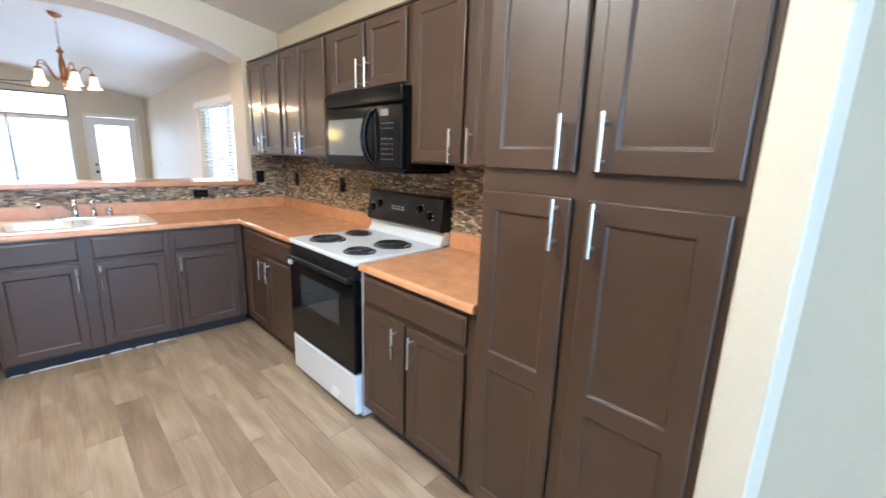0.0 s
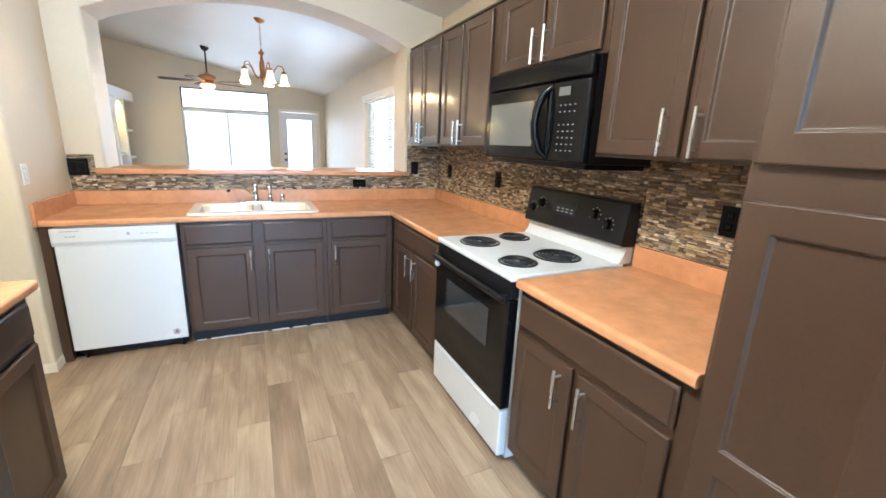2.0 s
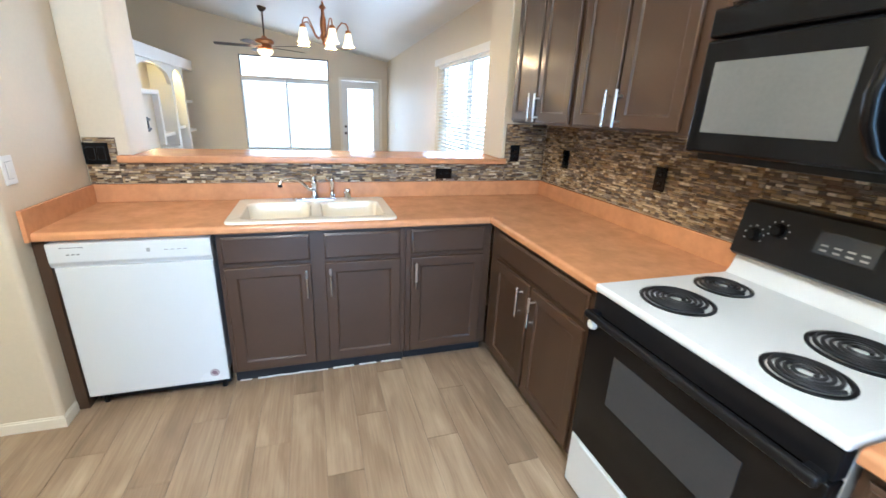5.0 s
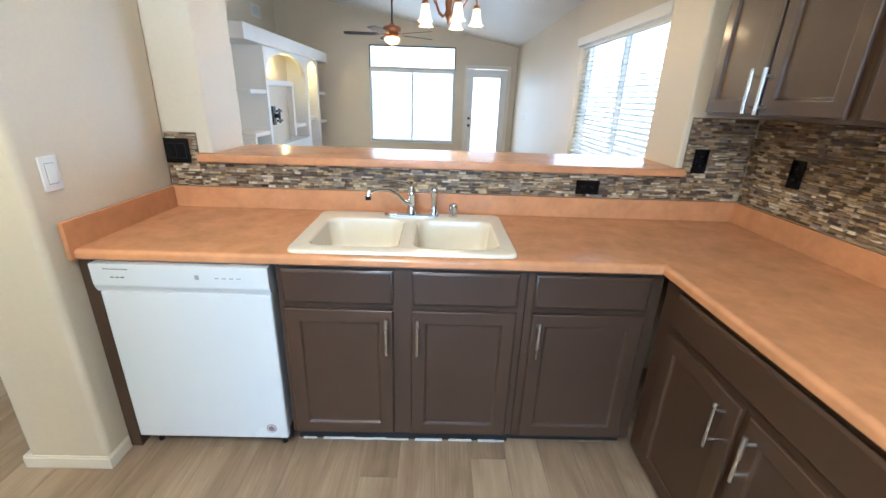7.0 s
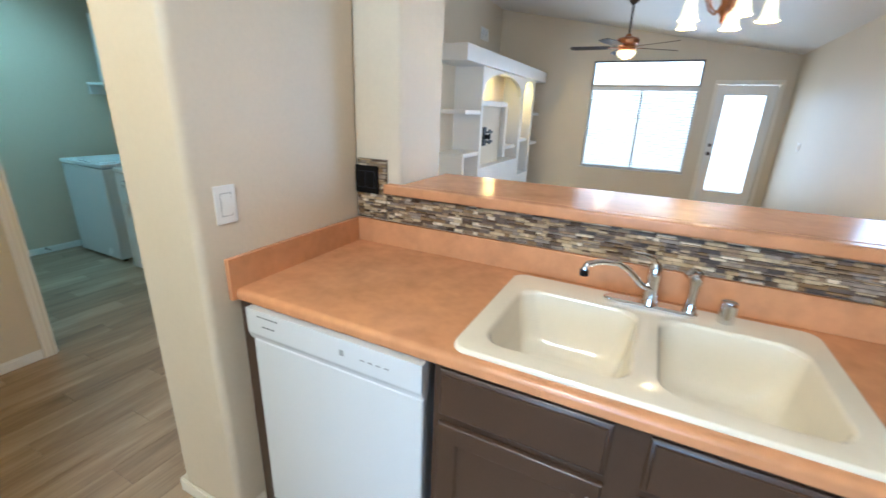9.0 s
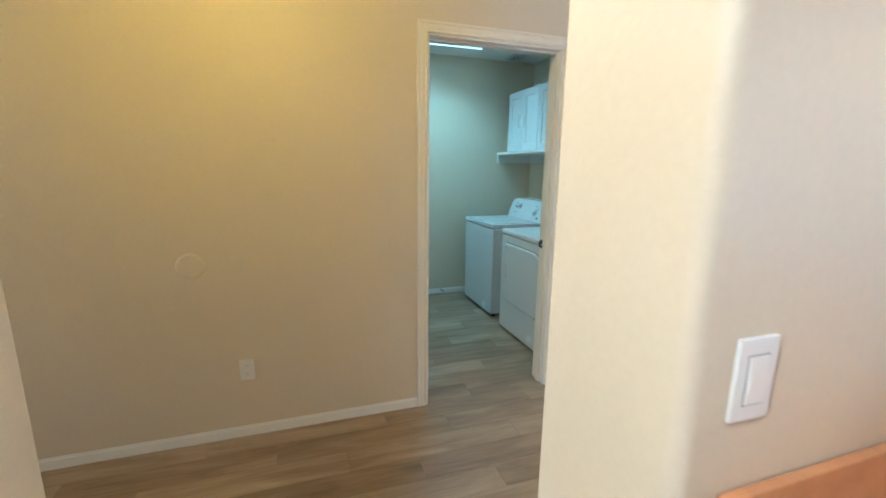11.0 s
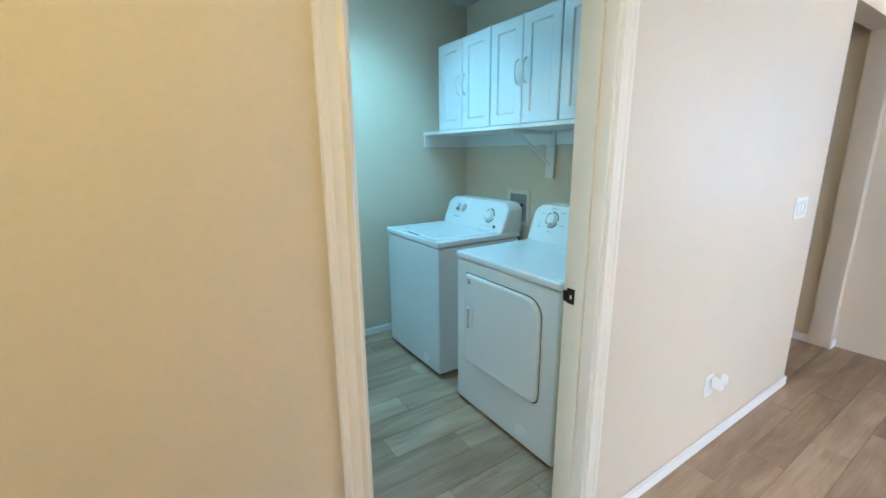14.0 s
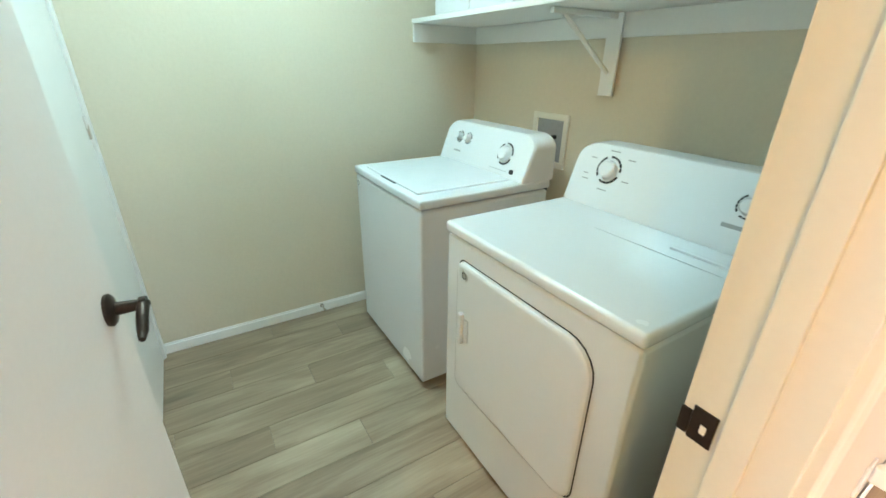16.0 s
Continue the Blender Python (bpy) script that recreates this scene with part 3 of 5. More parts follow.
structure(Mesh().box(-400, 400, -400, 400, -0.3, -0.2).done("ground", mat("pale_gravel", (0.4, 0.36, 0.3), 0.9, fine=20), smooth=False), "pale gravel yard around the house", "ground")


# ---- cabinets: local x along the front, front towards -y, z up ----
def rect(x0, x1, z0, z1, i, y):
    return [(x0 + i, y, z0 + i), (x1 - i, y, z0 + i), (x1 - i, y, z1 - i), (x0 + i, y, z1 - i)]


def panel_door(x0, x1, z0, z1, splits=(), rail=0.05, y=0.0, t=0.02, inset=0.007):
    """A framed cabinet door with recessed panels; splits: heights of the middle rails."""
    m = Mesh()
    m.loft([rect(x0, x1, z0, z1, inset, y), rect(x0, x1, z0, z1, inset, y - 0.005), rect(x0, x1, z0, z1, 0, y - 0.0055), rect(x0, x1, z0, z1, 0, y - t + 0.0075),
            *(rect(x0, x1, z0, z1, 0.0065 * (1 - math.cos(radians(18 * q))), y - t + 0.0075 * (1 - math.sin(radians(18 * q)))) for q in range(1, 6))])
    edges = [z0, *splits, z1]
    for k, (a, b_) in enumerate(zip(edges, edges[1:])):
        lo = rail if k == 0 else rail / 2
        up = rail if k == len(edges) - 2 else rail / 2
        la = 0.0065 if k == 0 else 0
        ua = 0.0065 if k == len(edges) - 2 else 0

        def lp(f, yy):
            """f runs from the outer edge (0) over the frame's inner edge (1) to the panel."""
            g = max(0, f - 1) * 0.02
            s = min(1, f)
            return [(x0 + 0.0065 + (rail - 0.0065) * s + g, yy, a + la + (lo - la) * s + g), (x1 - 0.0065 - (rail - 0.0065) * s - g, yy, a + la + (lo - la) * s + g),
                    (x1 - 0.0065 - (rail - 0.0065) * s - g, yy, b_ - ua - (up - ua) * s - g), (x0 + 0.0065 + (rail - 0.0065) * s + g, yy, b_ - ua - (up - ua) * s - g)]
        cove = [(1 + 0.3 * math.sin(radians(18 * q)), 0.004 * (1 - math.cos(radians(18 * q)))) for q in range(1, 6)]
        cove += [(1.36 + 0.45 * (1 - math.cos(radians(18 * q))), 0.0045 + 0.006 * math.sin(radians(18 * q))) for q in range(6)]
        m.loft([lp(0, y - t), lp(1, y - t), *(lp(f, y - t + d) for f, d in cove)], (False, True))
    return m


def drawer_front(x0, x1, z0, z1, y=0.0, t=0.02):
    m = Mesh()
    m.loft([rect(x0, x1, z0, z1, 0.007, y), rect(x0, x1, z0, z1, 0.007, y - 0.005), rect(x0, x1, z0, z1, 0, y - 0.0055), rect(x0, x1, z0, z1, 0, y - t + 0.009),
            rect(x0, x1, z0, z1, 0.005, y - t + 0.005), rect(x0, x1, z0, z1, 0.009, y - t + 0.004), rect(x0, x1, z0, z1, 0.011, y - t)], (False, True))
    return m


def bar_pull(parent, x, z, y=-0.02, length=0.155, horizontal=False):
    m = Mesh()
    h = length / 2
    m.lathe([(0, -h), (0.005, -h), (0.0062, -h + 0.0015), (0.0062, h - 0.0015), (0.005, h), (0, h)], pose(x, y - 0.032, z), 14)
    for s in (-1, 1):
        m.lathe([(0.0048, 0), (0.0048, 0.034)], pose(x, y, z + s * (h - 0.026), 90), 10)
    return tagged(m.done("handle", STEEL, parent), "brushed nickel bar pull")


def carcass(e, x0, x1, d, z0, z1, kick=True):
    Mesh().box(x0, x1, 0, d, z0, z1, 0.002).done("body", BROWN, e)
    if kick:
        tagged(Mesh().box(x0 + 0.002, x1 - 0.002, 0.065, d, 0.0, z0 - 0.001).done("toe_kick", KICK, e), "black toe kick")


def door_on(e, x0, x1, z0, z1, hx=None, hz=0, splits=(), **k):
    d = panel_door(x0, x1, z0, z1, splits, **k).done("door", BROWN, e)
    if hx is not None:
        bar_pull(d, hx, hz)
    return d


def base_right(y_far, y_near, far):
    """Base cabinet of the stove wall."""
    e = thing("base_cabinet", pose(1.095, y_far, 0, 0, 0, -90), "dark brown painted base cabinet with nickel bar pulls", "cabinet", "kitchen base cabinets")
    W = y_far - y_near
    carcass(e, 0, W, 0.62, 0.09, 0.868)
    a, b_ = (0.1, W - 0.06) if far else (0.02, W - 0.045)
    mid = (a + b_) / 2 - 0.01
    drawer_front(a, b_, 0.715, 0.845).done("drawer_front", BROWN, e)
    door_on(e, a, mid - 0.015, 0.11, 0.688, mid - 0.065, 0.585)
    door_on(e, mid + 0.015, b_, 0.11, 0.688, mid + 0.057, 0.585)


base_right(3.492, 2.512, True)
base_right(1.738, 0.962, False)


def sink_base():
    e = thing("sink_cabinet", pose(-0.355, 3.52, 0), "dark brown painted sink base cabinet", "cabinet", "kitchen base cabinets")
    Mesh().box(0, 0.935, 0, 0.02, 0.085, 0.868, 0.002).box(0, 0.018, 0.02, 0.6, 0.085, 0.868).box(0.917, 0.935, 0.02, 0.6, 0.085, 0.868).box(0.018, 0.917, 0.02, 0.6, 0.085, 0.103).done("body", BROWN, e)
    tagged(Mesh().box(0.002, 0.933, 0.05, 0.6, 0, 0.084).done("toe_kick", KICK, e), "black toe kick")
    m = Mesh()
    rnd = random.Random(3)
    x = 0.02
    while x < 0.9:
        w_ = rnd.uniform(0.04, 0.12)
        m.box(x, min(x + w_, 0.93), 0.044 - rnd.uniform(0, 0.004), 0.05, 0.0, rnd.uniform(0.003, 0.008), 0.001)
        x += w_ + rnd.choice((0.0, 0.0, 0.03))
    tagged(m.done("caulk", WHITE, e), "uneven white caulk line")
    drawer_front(0.022, 0.432, 0.712, 0.85).done("drawer_front", BROWN, e)
    drawer_front(0.503, 0.905, 0.712, 0.85).done("drawer_front", BROWN, e)
    door_on(e, 0.022, 0.432, 0.098, 0.69, 0.408, 0.59)
    door_on(e, 0.503, 0.905, 0.098, 0.69, 0.527, 0.59)
    e = thing("base_cabinet", pose(0.582, 3.52, 0), "dark brown painted corner base cabinet", "cabinet", "kitchen base cabinets")
    carcass(e, 0, 0.512, 0.6, 0.085, 0.868)
    drawer_front(0.028, 0.462, 0.712, 0.85).done("drawer_front", BROWN, e)
    door_on(e, 0.028, 0.462, 0.098, 0.69, 0.052, 0.59)


sink_base()


def pantry():
    e = thing("pantry_cabinet", pose(1.082, 0.957, 0, 0, 0, -90), "tall dark brown painted pantry with nickel bar pulls", "cabinet")
    W = 0.957 - 0.185
    carcass(e, 0, W, 0.66, 0.09, 2.2)
    for x0, x1, hx in ((0.015, 0.352, 0.311), (0.402, W - 0.018, 0.436)):
        door_on(e, x0, x1, 0.105, 1.345, hx, 1.263, (0.725,), rail=0.06)
        door_on(e, x0, x1, 1.42, 2.185, hx, 1.503, rail=0.06)


pantry()


def upper(y_far, y_near, z0, z1, doors, label="dark brown painted wall cabinet with nickel bar pulls"):
    e = thing("wall_cabinet", pose(1.4, y_far, 0, 0, 0, -90), label, "cabinet", "kitchen wall cabinets")
    carcass(e, 0, y_far - y_near, 0.345, z0, z1, False)
    for x0, x1, hx, hz in doors:
        door_on(e, x0, x1, z0 + 0.012, z1 - 0.015, hx, hz, rail=0.048)
    Mesh().box(0, y_far - y_near, -0.012, 0.345, z1 + 0.001, z1 + 0.014, 0.003).done("top_trim", BROWN, e)


upper(4.0, 3.317, 1.42, 2.19, [(0.015, 0.315, 0.292, 1.51), (0.33, 0.665, 0.356, 1.51)])
upper(3.315, 2.552, 1.42, 2.19, [(0.03, 0.325, 0.302, 1.51), (0.345, 0.69, 0.371, 1.51)])
upper(2.55, 1.742, 1.81, 2.19, [(0.03, 0.395, 0.362, 1.9), (0.42, 0.78, 0.45, 1.9)])
upper(1.74, 0.962, 1.41, 2.19, [(0.02, 0.38, 0.33, 1.5), (0.41, 0.765, 0.445, 1.5)])


def left_run():
    e = thing("base_cabinet", pose(-0.655, 1.62, 0, 0, 0, 90), "dark brown painted base cabinet beside the fridge", "cabinet", "kitchen base cabinets")
    carcass(e, 0, 0.63, 0.6, 0.09, 0.868)
    drawer_front(0.03, 0.6, 0.715, 0.845).done("drawer_front", BROWN, e)
    door_on(e, 0.03, 0.6, 0.11, 0.688, 0.075, 0.585)
    counter = Mesh()
    counter.box(-1.277, -0.617, 1.6, 2.27, 0.872, 0.91, 0.012, 3)
    tagged(counter.done("countertop", TOP), "terracotta laminate countertop beside the fridge", "countertop")
    f = thing("refrigerator", pose(-0.47, 0.72, 0, 0, 0, 90), "black refrigerator against the kitchen wall", "refrigerator")
    Mesh().box(0, 0.86, 0.055, 0.78, 0.06, 1.72, 0.012).done("body", NAVY, f)
    Mesh().box(0.003, 0.857, 0, 0.05, 0.08, 1.18, 0.012).done("door", NAVY, f)
    Mesh().box(0.003, 0.857, 0, 0.05, 1.19, 1.72, 0.012).done("door", NAVY, f)
    Mesh().box(0.03, 0.83, 0.07, 0.7, 0, 0.059).done("base", BLACKM, f)


left_run()


# ---- worktops ----
def nose(m, p0, p1, out, top=0.91, t=0.038, r=0.016):
    """Rounded front edge from p0 to p1, bulging towards out."""
    p0, p1, o = Vector((*p0, 0)), Vector((*p1, 0)), Vector((*out, 0))
    prof = [(0, top)] + [(r * math.sin(a), top - r + r * math.cos(a)) for a in [math.pi / 2 * k / 5 for k in range(1, 6)]] + [(r, top - t + 0.006), (r - 0.006, top - t), (0, top - t)]
    m.loft([[(*(p + o * a).xy, z) for a, z in prof] for p in (p0, p1)], (True, True))


def worktop():
    m = Mesh()
    S = (-0.285, 0.51, 3.535, 4.035)
    z0, z1 = 0.872, 0.91
    m.box(-1.058, S[0], 3.5, 4.125, z0, z1)
    m.box(S[1], 1.078, 3.5, 4.125, z0, z1)
    m.box(S[0], S[1], 3.5, S[2], z0, z1)
    m.box(S[0], S[1], S[3], 4.125, z0, z1)
    m.box(1.078, 1.735, 2.51, 4.125, z0, z1)
    nose(m, (-1.058, 3.5), (1.062, 3.5), (0, -1))
    nose(m, (1.078, 3.484), (1.078, 2.51), (-1, 0))
    m.box(-1.058, 1.729, 4.106, 4.125, 0.91, 1.012, 0.004)
    m.box(1.712, 1.731, 2.51, 4.105, 0.91, 1.012, 0.004)
    m.box(-1.058, -1.04, 3.468, 4.105, 0.874, 1.012, 0.004)
    tagged(m.done("countertop", TOP), "terracotta laminate L-shaped countertop with a low upstand", "countertop")
    m = Mesh()
    m.box(1.078, 1.735, 0.962, 1.738, z0, z1)
    nose(m, (1.078, 1.738), (1.078, 0.962), (-1, 0))
    m.box(1.712, 1.731, 0.962, 1.738, 0.91, 1.012, 0.004)
    m.box(1.3, 1.711, 0.962, 0.978, 0.91, 1.0, 0.004)
    tagged(m.done("countertop", TOP), "terracotta laminate countertop between stove and pantry", "countertop")
    m = Mesh()
    m.box(-0.905, 1.425, 4.09, 4.139, 1.13, 1.17, 0.008, 3)
    m.box(-0.845, 1.395, 4.137, 4.54, 1.13, 1.17, 0.008, 3)
    tagged(m.done("bar_ledge", TOP), "terracotta laminate ledge on the pass-through wall", "ledge")


worktop()


def sink():
    e = thing("kitchen_sink", pose(0.112, 3.785, 0.91), "ivory enamel double-bowl sink with a chrome faucet", "sink")
    b = Mesh()
    bm = b.bm
    z = 0.014
    outer = [bm.verts.new(p) for p in rrect(0, 0, 0.838, 0.54, 0.035, z)]
    holes = []
    spec = [(-0.192, -0.03, 0.355, 0.385), (0.2, -0.03, 0.345, 0.385)]
    for cx, cy, w_, h_ in spec:
        holes.append([bm.verts.new(p) for p in rrect(cx, cy, w_, h_, 0.06, z)])
    es = []
    for lp in (outer, *holes):
        for i in range(len(lp)):
            es.append(bm.edges.new((lp[i], lp[(i + 1) % len(lp)])))
    bmesh.ops.triangle_fill(bm, edges=es, use_beauty=True, use_dissolve=False)
    b.loft([rrect(0, 0, 0.838, 0.54, 0.035, z), rrect(0, 0, 0.846, 0.548, 0.038, z - 0.003), rrect(0, 0, 0.85, 0.552, 0.04, z - 0.008), rrect(0, 0, 0.85, 0.552, 0.04, 0.0005)])
    for cx, cy, w_, h_ in spec:
        lps = []
        for dz, ins, r in ((0, 0, 0.06), (0.003, 0.004, 0.06), (0.01, 0.01, 0.06), (0.1, 0.02, 0.06), (0.15, 0.03, 0.065), (0.172, 0.05, 0.07), (0.178, 0.075, 0.06)):
            lps.append(rrect(cx, cy, w_ - 2 * ins, h_ - 2 * ins, min(r, (w_ - 2 * ins) / 2.1), z - dz))
        b.loft(lps, (False, True))
    bmesh.ops.remove_doubles(bm, verts=bm.verts, dist=0.0003)
    b.done("basin", SINKM, e)
    for cx, cy, *_ in spec:
        tagged(Mesh().lathe([(0.0, 0.004), (0.03, 0.004), (0.038, 0.006), (0.042, 0.002), (0.042, 0.0)], pose(cx, cy, z - 0.179), 20).done("drain", CHROME, e), "chrome drain")
    f = thing("faucet", pose(0.115, 4.0, 0.924), "chrome single-lever kitchen faucet with a side sprayer", "faucet")
    m = Mesh()
    m.loft([rrect(0.0, 0, 0.255, 0.052, 0.025, 0.0), rrect(0.0, 0, 0.255, 0.052, 0.025, 0.008), rrect(0.0, 0, 0.24, 0.04, 0.019, 0.014)], (True, True))
    m.done("deck_plate", CHROME, f)
    Mesh().lathe([(0.027, 0.012), (0.022, 0.03), (0.019, 0.06), (0.019, 0.1), (0.021, 0.105), (0.018, 0.125), (0.012, 0.14), (0, 0.142)], n=20).done("body", CHROME, f)
    Mesh().tube([(0.0, -0.01, 0.06), (-0.03, -0.016, 0.07), (-0.07, -0.035, 0.115), (-0.1, -0.05, 0.135), (-0.145, -0.072, 0.138), (-0.18, -0.09, 0.13), (-0.186, -0.093, 0.112)],
                [0.01, 0.01, 0.0095, 0.009, 0.009, 0.0095, 0.01]).done("spout", CHROME, f)
    Mesh().lathe([(0.0, 0), (0.013, 0), (0.013, 0.016), (0.0, 0.018)], pose(-0.186, -0.093, 0.095), 14).done("aerator", BLACKM, f)
    Mesh().tube([(0, 0, 0.13), (-0.012, -0.008, 0.155), (-0.04, -0.02, 0.165), (-0.065, -0.03, 0.168)], [0.01, 0.009, 0.007, 0.006]).done("lever", CHROME, f)
    m = Mesh().lathe([(0.02, 0.012), (0.017, 0.03), (0.012, 0.045), (0.012, 0.09), (0.017, 0.105), (0.018, 0.13), (0.012, 0.14), (0, 0.141)], pose(0.105, 0, 0), 18)
    m.tube([(0.105, 0, 0.125), (0.09, -0.015, 0.135), (0.075, -0.025, 0.125)], [0.013, 0.012, 0.01])
    m.done("sprayer", CHROME, f)
    g = Mesh().lathe([(0.022, 0), (0.022, 0.05), (0.02, 0.062), (0.012, 0.066), (0, 0.066)], pose(0.312, 4.005, 0.924), 20)
    tagged(g.done("air_gap", CHROME), "chrome dishwasher air gap cap on the sink", "air gap")


sink()


# ---- appliances ----
def dishwasher():
    e = thing("dishwasher", pose(-1.0, 3.5, 0), "white built-in dishwasher with a top control panel", "dishwasher")
    Mesh().box(0.012, 0.625, 0.02, 0.58, 0.1, 0.868).done("body", APPL, e)
    Mesh().box(0.008, 0.63, -0.012, 0.02, 0.072, 0.75, 0.006, 3).done("door", APPL, e)
    m = Mesh().prism([(-0.023, 0.862), (-0.023, 0.782), (-0.02, 0.772), (-0.012, 0.762), (-0.012, 0.752), (0.02, 0.752), (0.02, 0.862)], "x", 0.0, 0.632, 0.003)
    m.done("control_panel", APPL, e)
    m = Mesh()
    for k in range(8):
        m.box(0.05 + 0.011 * k, 0.058 + 0.011 * k, -0.0242, -0.0228, 0.842, 0.845)
    for k in range(3):
        m.box(0.07 + 0.018 * k, 0.082 + 0.018 * k, -0.0242, -0.0228, 0.81, 0.814)
    tagged(m.done("label_print", INK, e, smooth=False), kind="stuff")
    m = Mesh()
    for k in range(4):
        m.box(0.44 + 0.026 * k, 0.456 + 0.026 * k, -0.0242, -0.0228, 0.815, 0.819)
    m.box(0.37, 0.385, -0.0242, -0.0228, 0.81, 0.828)
    tagged(m.done("button_print", GREYINK, e, smooth=False), kind="stuff")
    m = Mesh().lathe([(0, 0.001), (0.021, 0.001), (0.021, 0.0)], pose(0.565, -0.012, 0.125, 90), 24)
    m.lathe([(0.0, 0.002), (0.012, 0.002), (0.012, 0.0)], pose(0.565, -0.0125, 0.125, 90), 16)
    tagged(m.done("badge", mat("badge_plum", (0.2, 0.12, 0.15), 0.4, bump=0), e), "round plum and grey badge")
    Mesh().lathe([(0.014, 0.0), (0.014, 0.0016), (0.0165, 0.0016), (0.0165, 0.0)], pose(0.565, -0.0125, 0.125, 90), 24).done("badge_ring", PLATE, e)
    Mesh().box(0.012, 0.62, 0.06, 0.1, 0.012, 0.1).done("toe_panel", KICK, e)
    for x in (0.05, 0.59):
        Mesh().lathe([(0.012, 0), (0.012, 0.08)], pose(x, 0.045, 0), 10, (True, True)).done("foot", BLACKM, e)
    tagged(Mesh().box(-1.056, -1.008, 3.505, 4.1, 0.0, 0.868, 0.002).done("filler_panel", BROWN), "dark brown filler panel beside the dishwasher", "cabinet panel")


dishwasher()


def stove():
    e = thing("stove", pose(1.06, 2.505, 0, 0, 0, -90), "white electric coil stove with a black glass oven door", "stove")
    W = 0.76
    Mesh().box(0.004, W - 0.004, 0.03, 0.63, 0.02, 0.895, 0.003).done("body", APPL, e)
    m = Mesh().box(0, W, -0.018, 0.61, 0.893, 0.922, 0.009, 3)
    m.prism([(0.575, 0.92), (0.60, 0.945), (0.615, 1.0), (0.66, 1.0), (0.66, 0.92)], "x", 0.004, W - 0.004, 0.003)
    m.done("cooktop", APPL, e)
    m = Mesh().prism([(0.585, 1.0), (0.6, 1.0), (0.572, 1.012), (0.6, 1.2), (0.612, 1.208), (0.665, 1.208), (0.665, 1.0)][0:1] + [(0.568, 1.012), (0.598, 1.2), (0.61, 1.208), (0.665, 1.208), (0.665, 1.0)], "x", 0.0, W, 0.008)
    tagged(m.done("back_panel", BLACKM, e), "black control panel with knobs and clock")
    tilt = math.degrees(math.atan2(0.03, 0.188))

    def on_panel(x, f):
        return pose(x, 0.568 + 0.03 * f - 0.001, 1.012 + 0.188 * f, 90 - tilt, 0, 0)
    for x, f in ((0.07, 0.42), (0.145, 0.6), (0.565, 0.6), (0.66, 0.42)):
        kx = Mesh().lathe([(0.0, 0.024), (0.016, 0.024), (0.019, 0.02), (0.021, 0.004), (0.026, 0.0)], on_panel(x, f), 20)
        kx.done("knob", BLACK, e)
        ang = Mesh()
        R = on_panel(x, f)
        for k in range(7):
            a = radians(-120 + 40 * k)
            T = R @ Matrix.Translation((0.034 * math.sin(a), 0.034 * math.cos(a), 0.001))
            ang.loft([[T @ Vector(p) for p in ((-0.002, -0.002, s), (0.002, -0.002, s), (0.002, 0.002, s), (-0.002, 0.002, s))] for s in (0, 0.0006)], (True, True))
        tagged(ang.done("dial_mark", PLATE, e, smooth=False), kind="stuff")
    R = on_panel(0.34, 0.62)
    m = Mesh()
    m.loft([[R @ Vector(p) for p in ((-0.075, -0.04, s), (0.085, -0.04, s), (0.085, 0.032, s), (-0.075, 0.032, s))] for s in (0, 0.003)], (True, True))
    tagged(m.done("clock", OVENG, e), "dark clock display")
    m = Mesh()
    for i in range(4):
        for j in range(2):
            T = R @ Matrix.Translation((-0.05 + 0.036 * i, -0.026 + 0.016 * j, 0.003))
            m.loft([[T @ Vector(p) for p in ((-0.01, -0.003, s), (0.01, -0.003, s), (0.01, 0.003, s), (-0.01, 0.003, s))] for s in (0, 0.0008)], (True, True))
    tagged(m.done("clock_button", GREYINK, e, smooth=False), kind="stuff")
    # burners
    for x, y, r in ((0.185, 0.155, 0.103), (0.13, 0.415, 0.083), (0.585, 0.13, 0.083), (0.555, 0.38, 0.108)):
        Mesh().lathe([(r + 0.008, 0.0), (r + 0.009, 0.004), (r, 0.005), (r - 0.006, -0.001), (0.02, -0.012), (0, -0.012)], pose(x, y, 0.922), 36).done("drip_pan", BLACKM, e)
        pts = []
        turns = 4 if r < 0.09 else 5
        n = turns * 26
        for k in range(n + 1):
            s = k / n
            rr = 0.018 + (r - 0.024) * s
            a = 2 * math.pi * turns * s
            pts.append((x + rr * math.cos(a), y + rr * math.sin(a), 0.931))
        Mesh().tube(pts, 0.0052, 6).done("coil", COIL, e)
    # front
    Mesh().box(0.004, W - 0.004, -0.012, 0.03, 0.815, 0.892, 0.006).done("vent_rail", BLACKM, e)
    Mesh().box(0.004, W - 0.004, -0.02, 0.03, 0.29, 0.812, 0.006, 3).done("oven_door", BLACK, e)
    m = Mesh()
    m.loft([[(0.155 + 0.45 * a, -0.0225, 0.53 + 0.19 * b_) for a, b_ in q] for q in (((0, 0), (1, 0), (1, 1), (0, 1)),)] +
           [[(0.155 + 0.45 * a, -0.0205, 0.53 + 0.19 * b_) for a, b_ in ((0, 0), (1, 0), (1, 1), (0, 1))]], (True, True))
    tagged(m.done("oven_window", OVENG, e), "dark glass oven window")
    m = Mesh()
    m.box(0.01, W - 0.01, -0.056, -0.032, 0.803, 0.832, 0.009, 3)
    m.box(0.015, 0.05, -0.04, -0.008, 0.805, 0.83, 0.003).box(W - 0.05, W - 0.015, -0.04, -0.008, 0.805, 0.83, 0.003)
    tagged(m.done("oven_handle", BLACKM, e), "black bar handle")
    Mesh().box(0.004, W - 0.004, -0.016, 0.03, 0.045, 0.283, 0.008, 3).box(0.06, W - 0.06, -0.022, -0.012, 0.262, 0.276, 0.004).done("drawer", APPL, e)
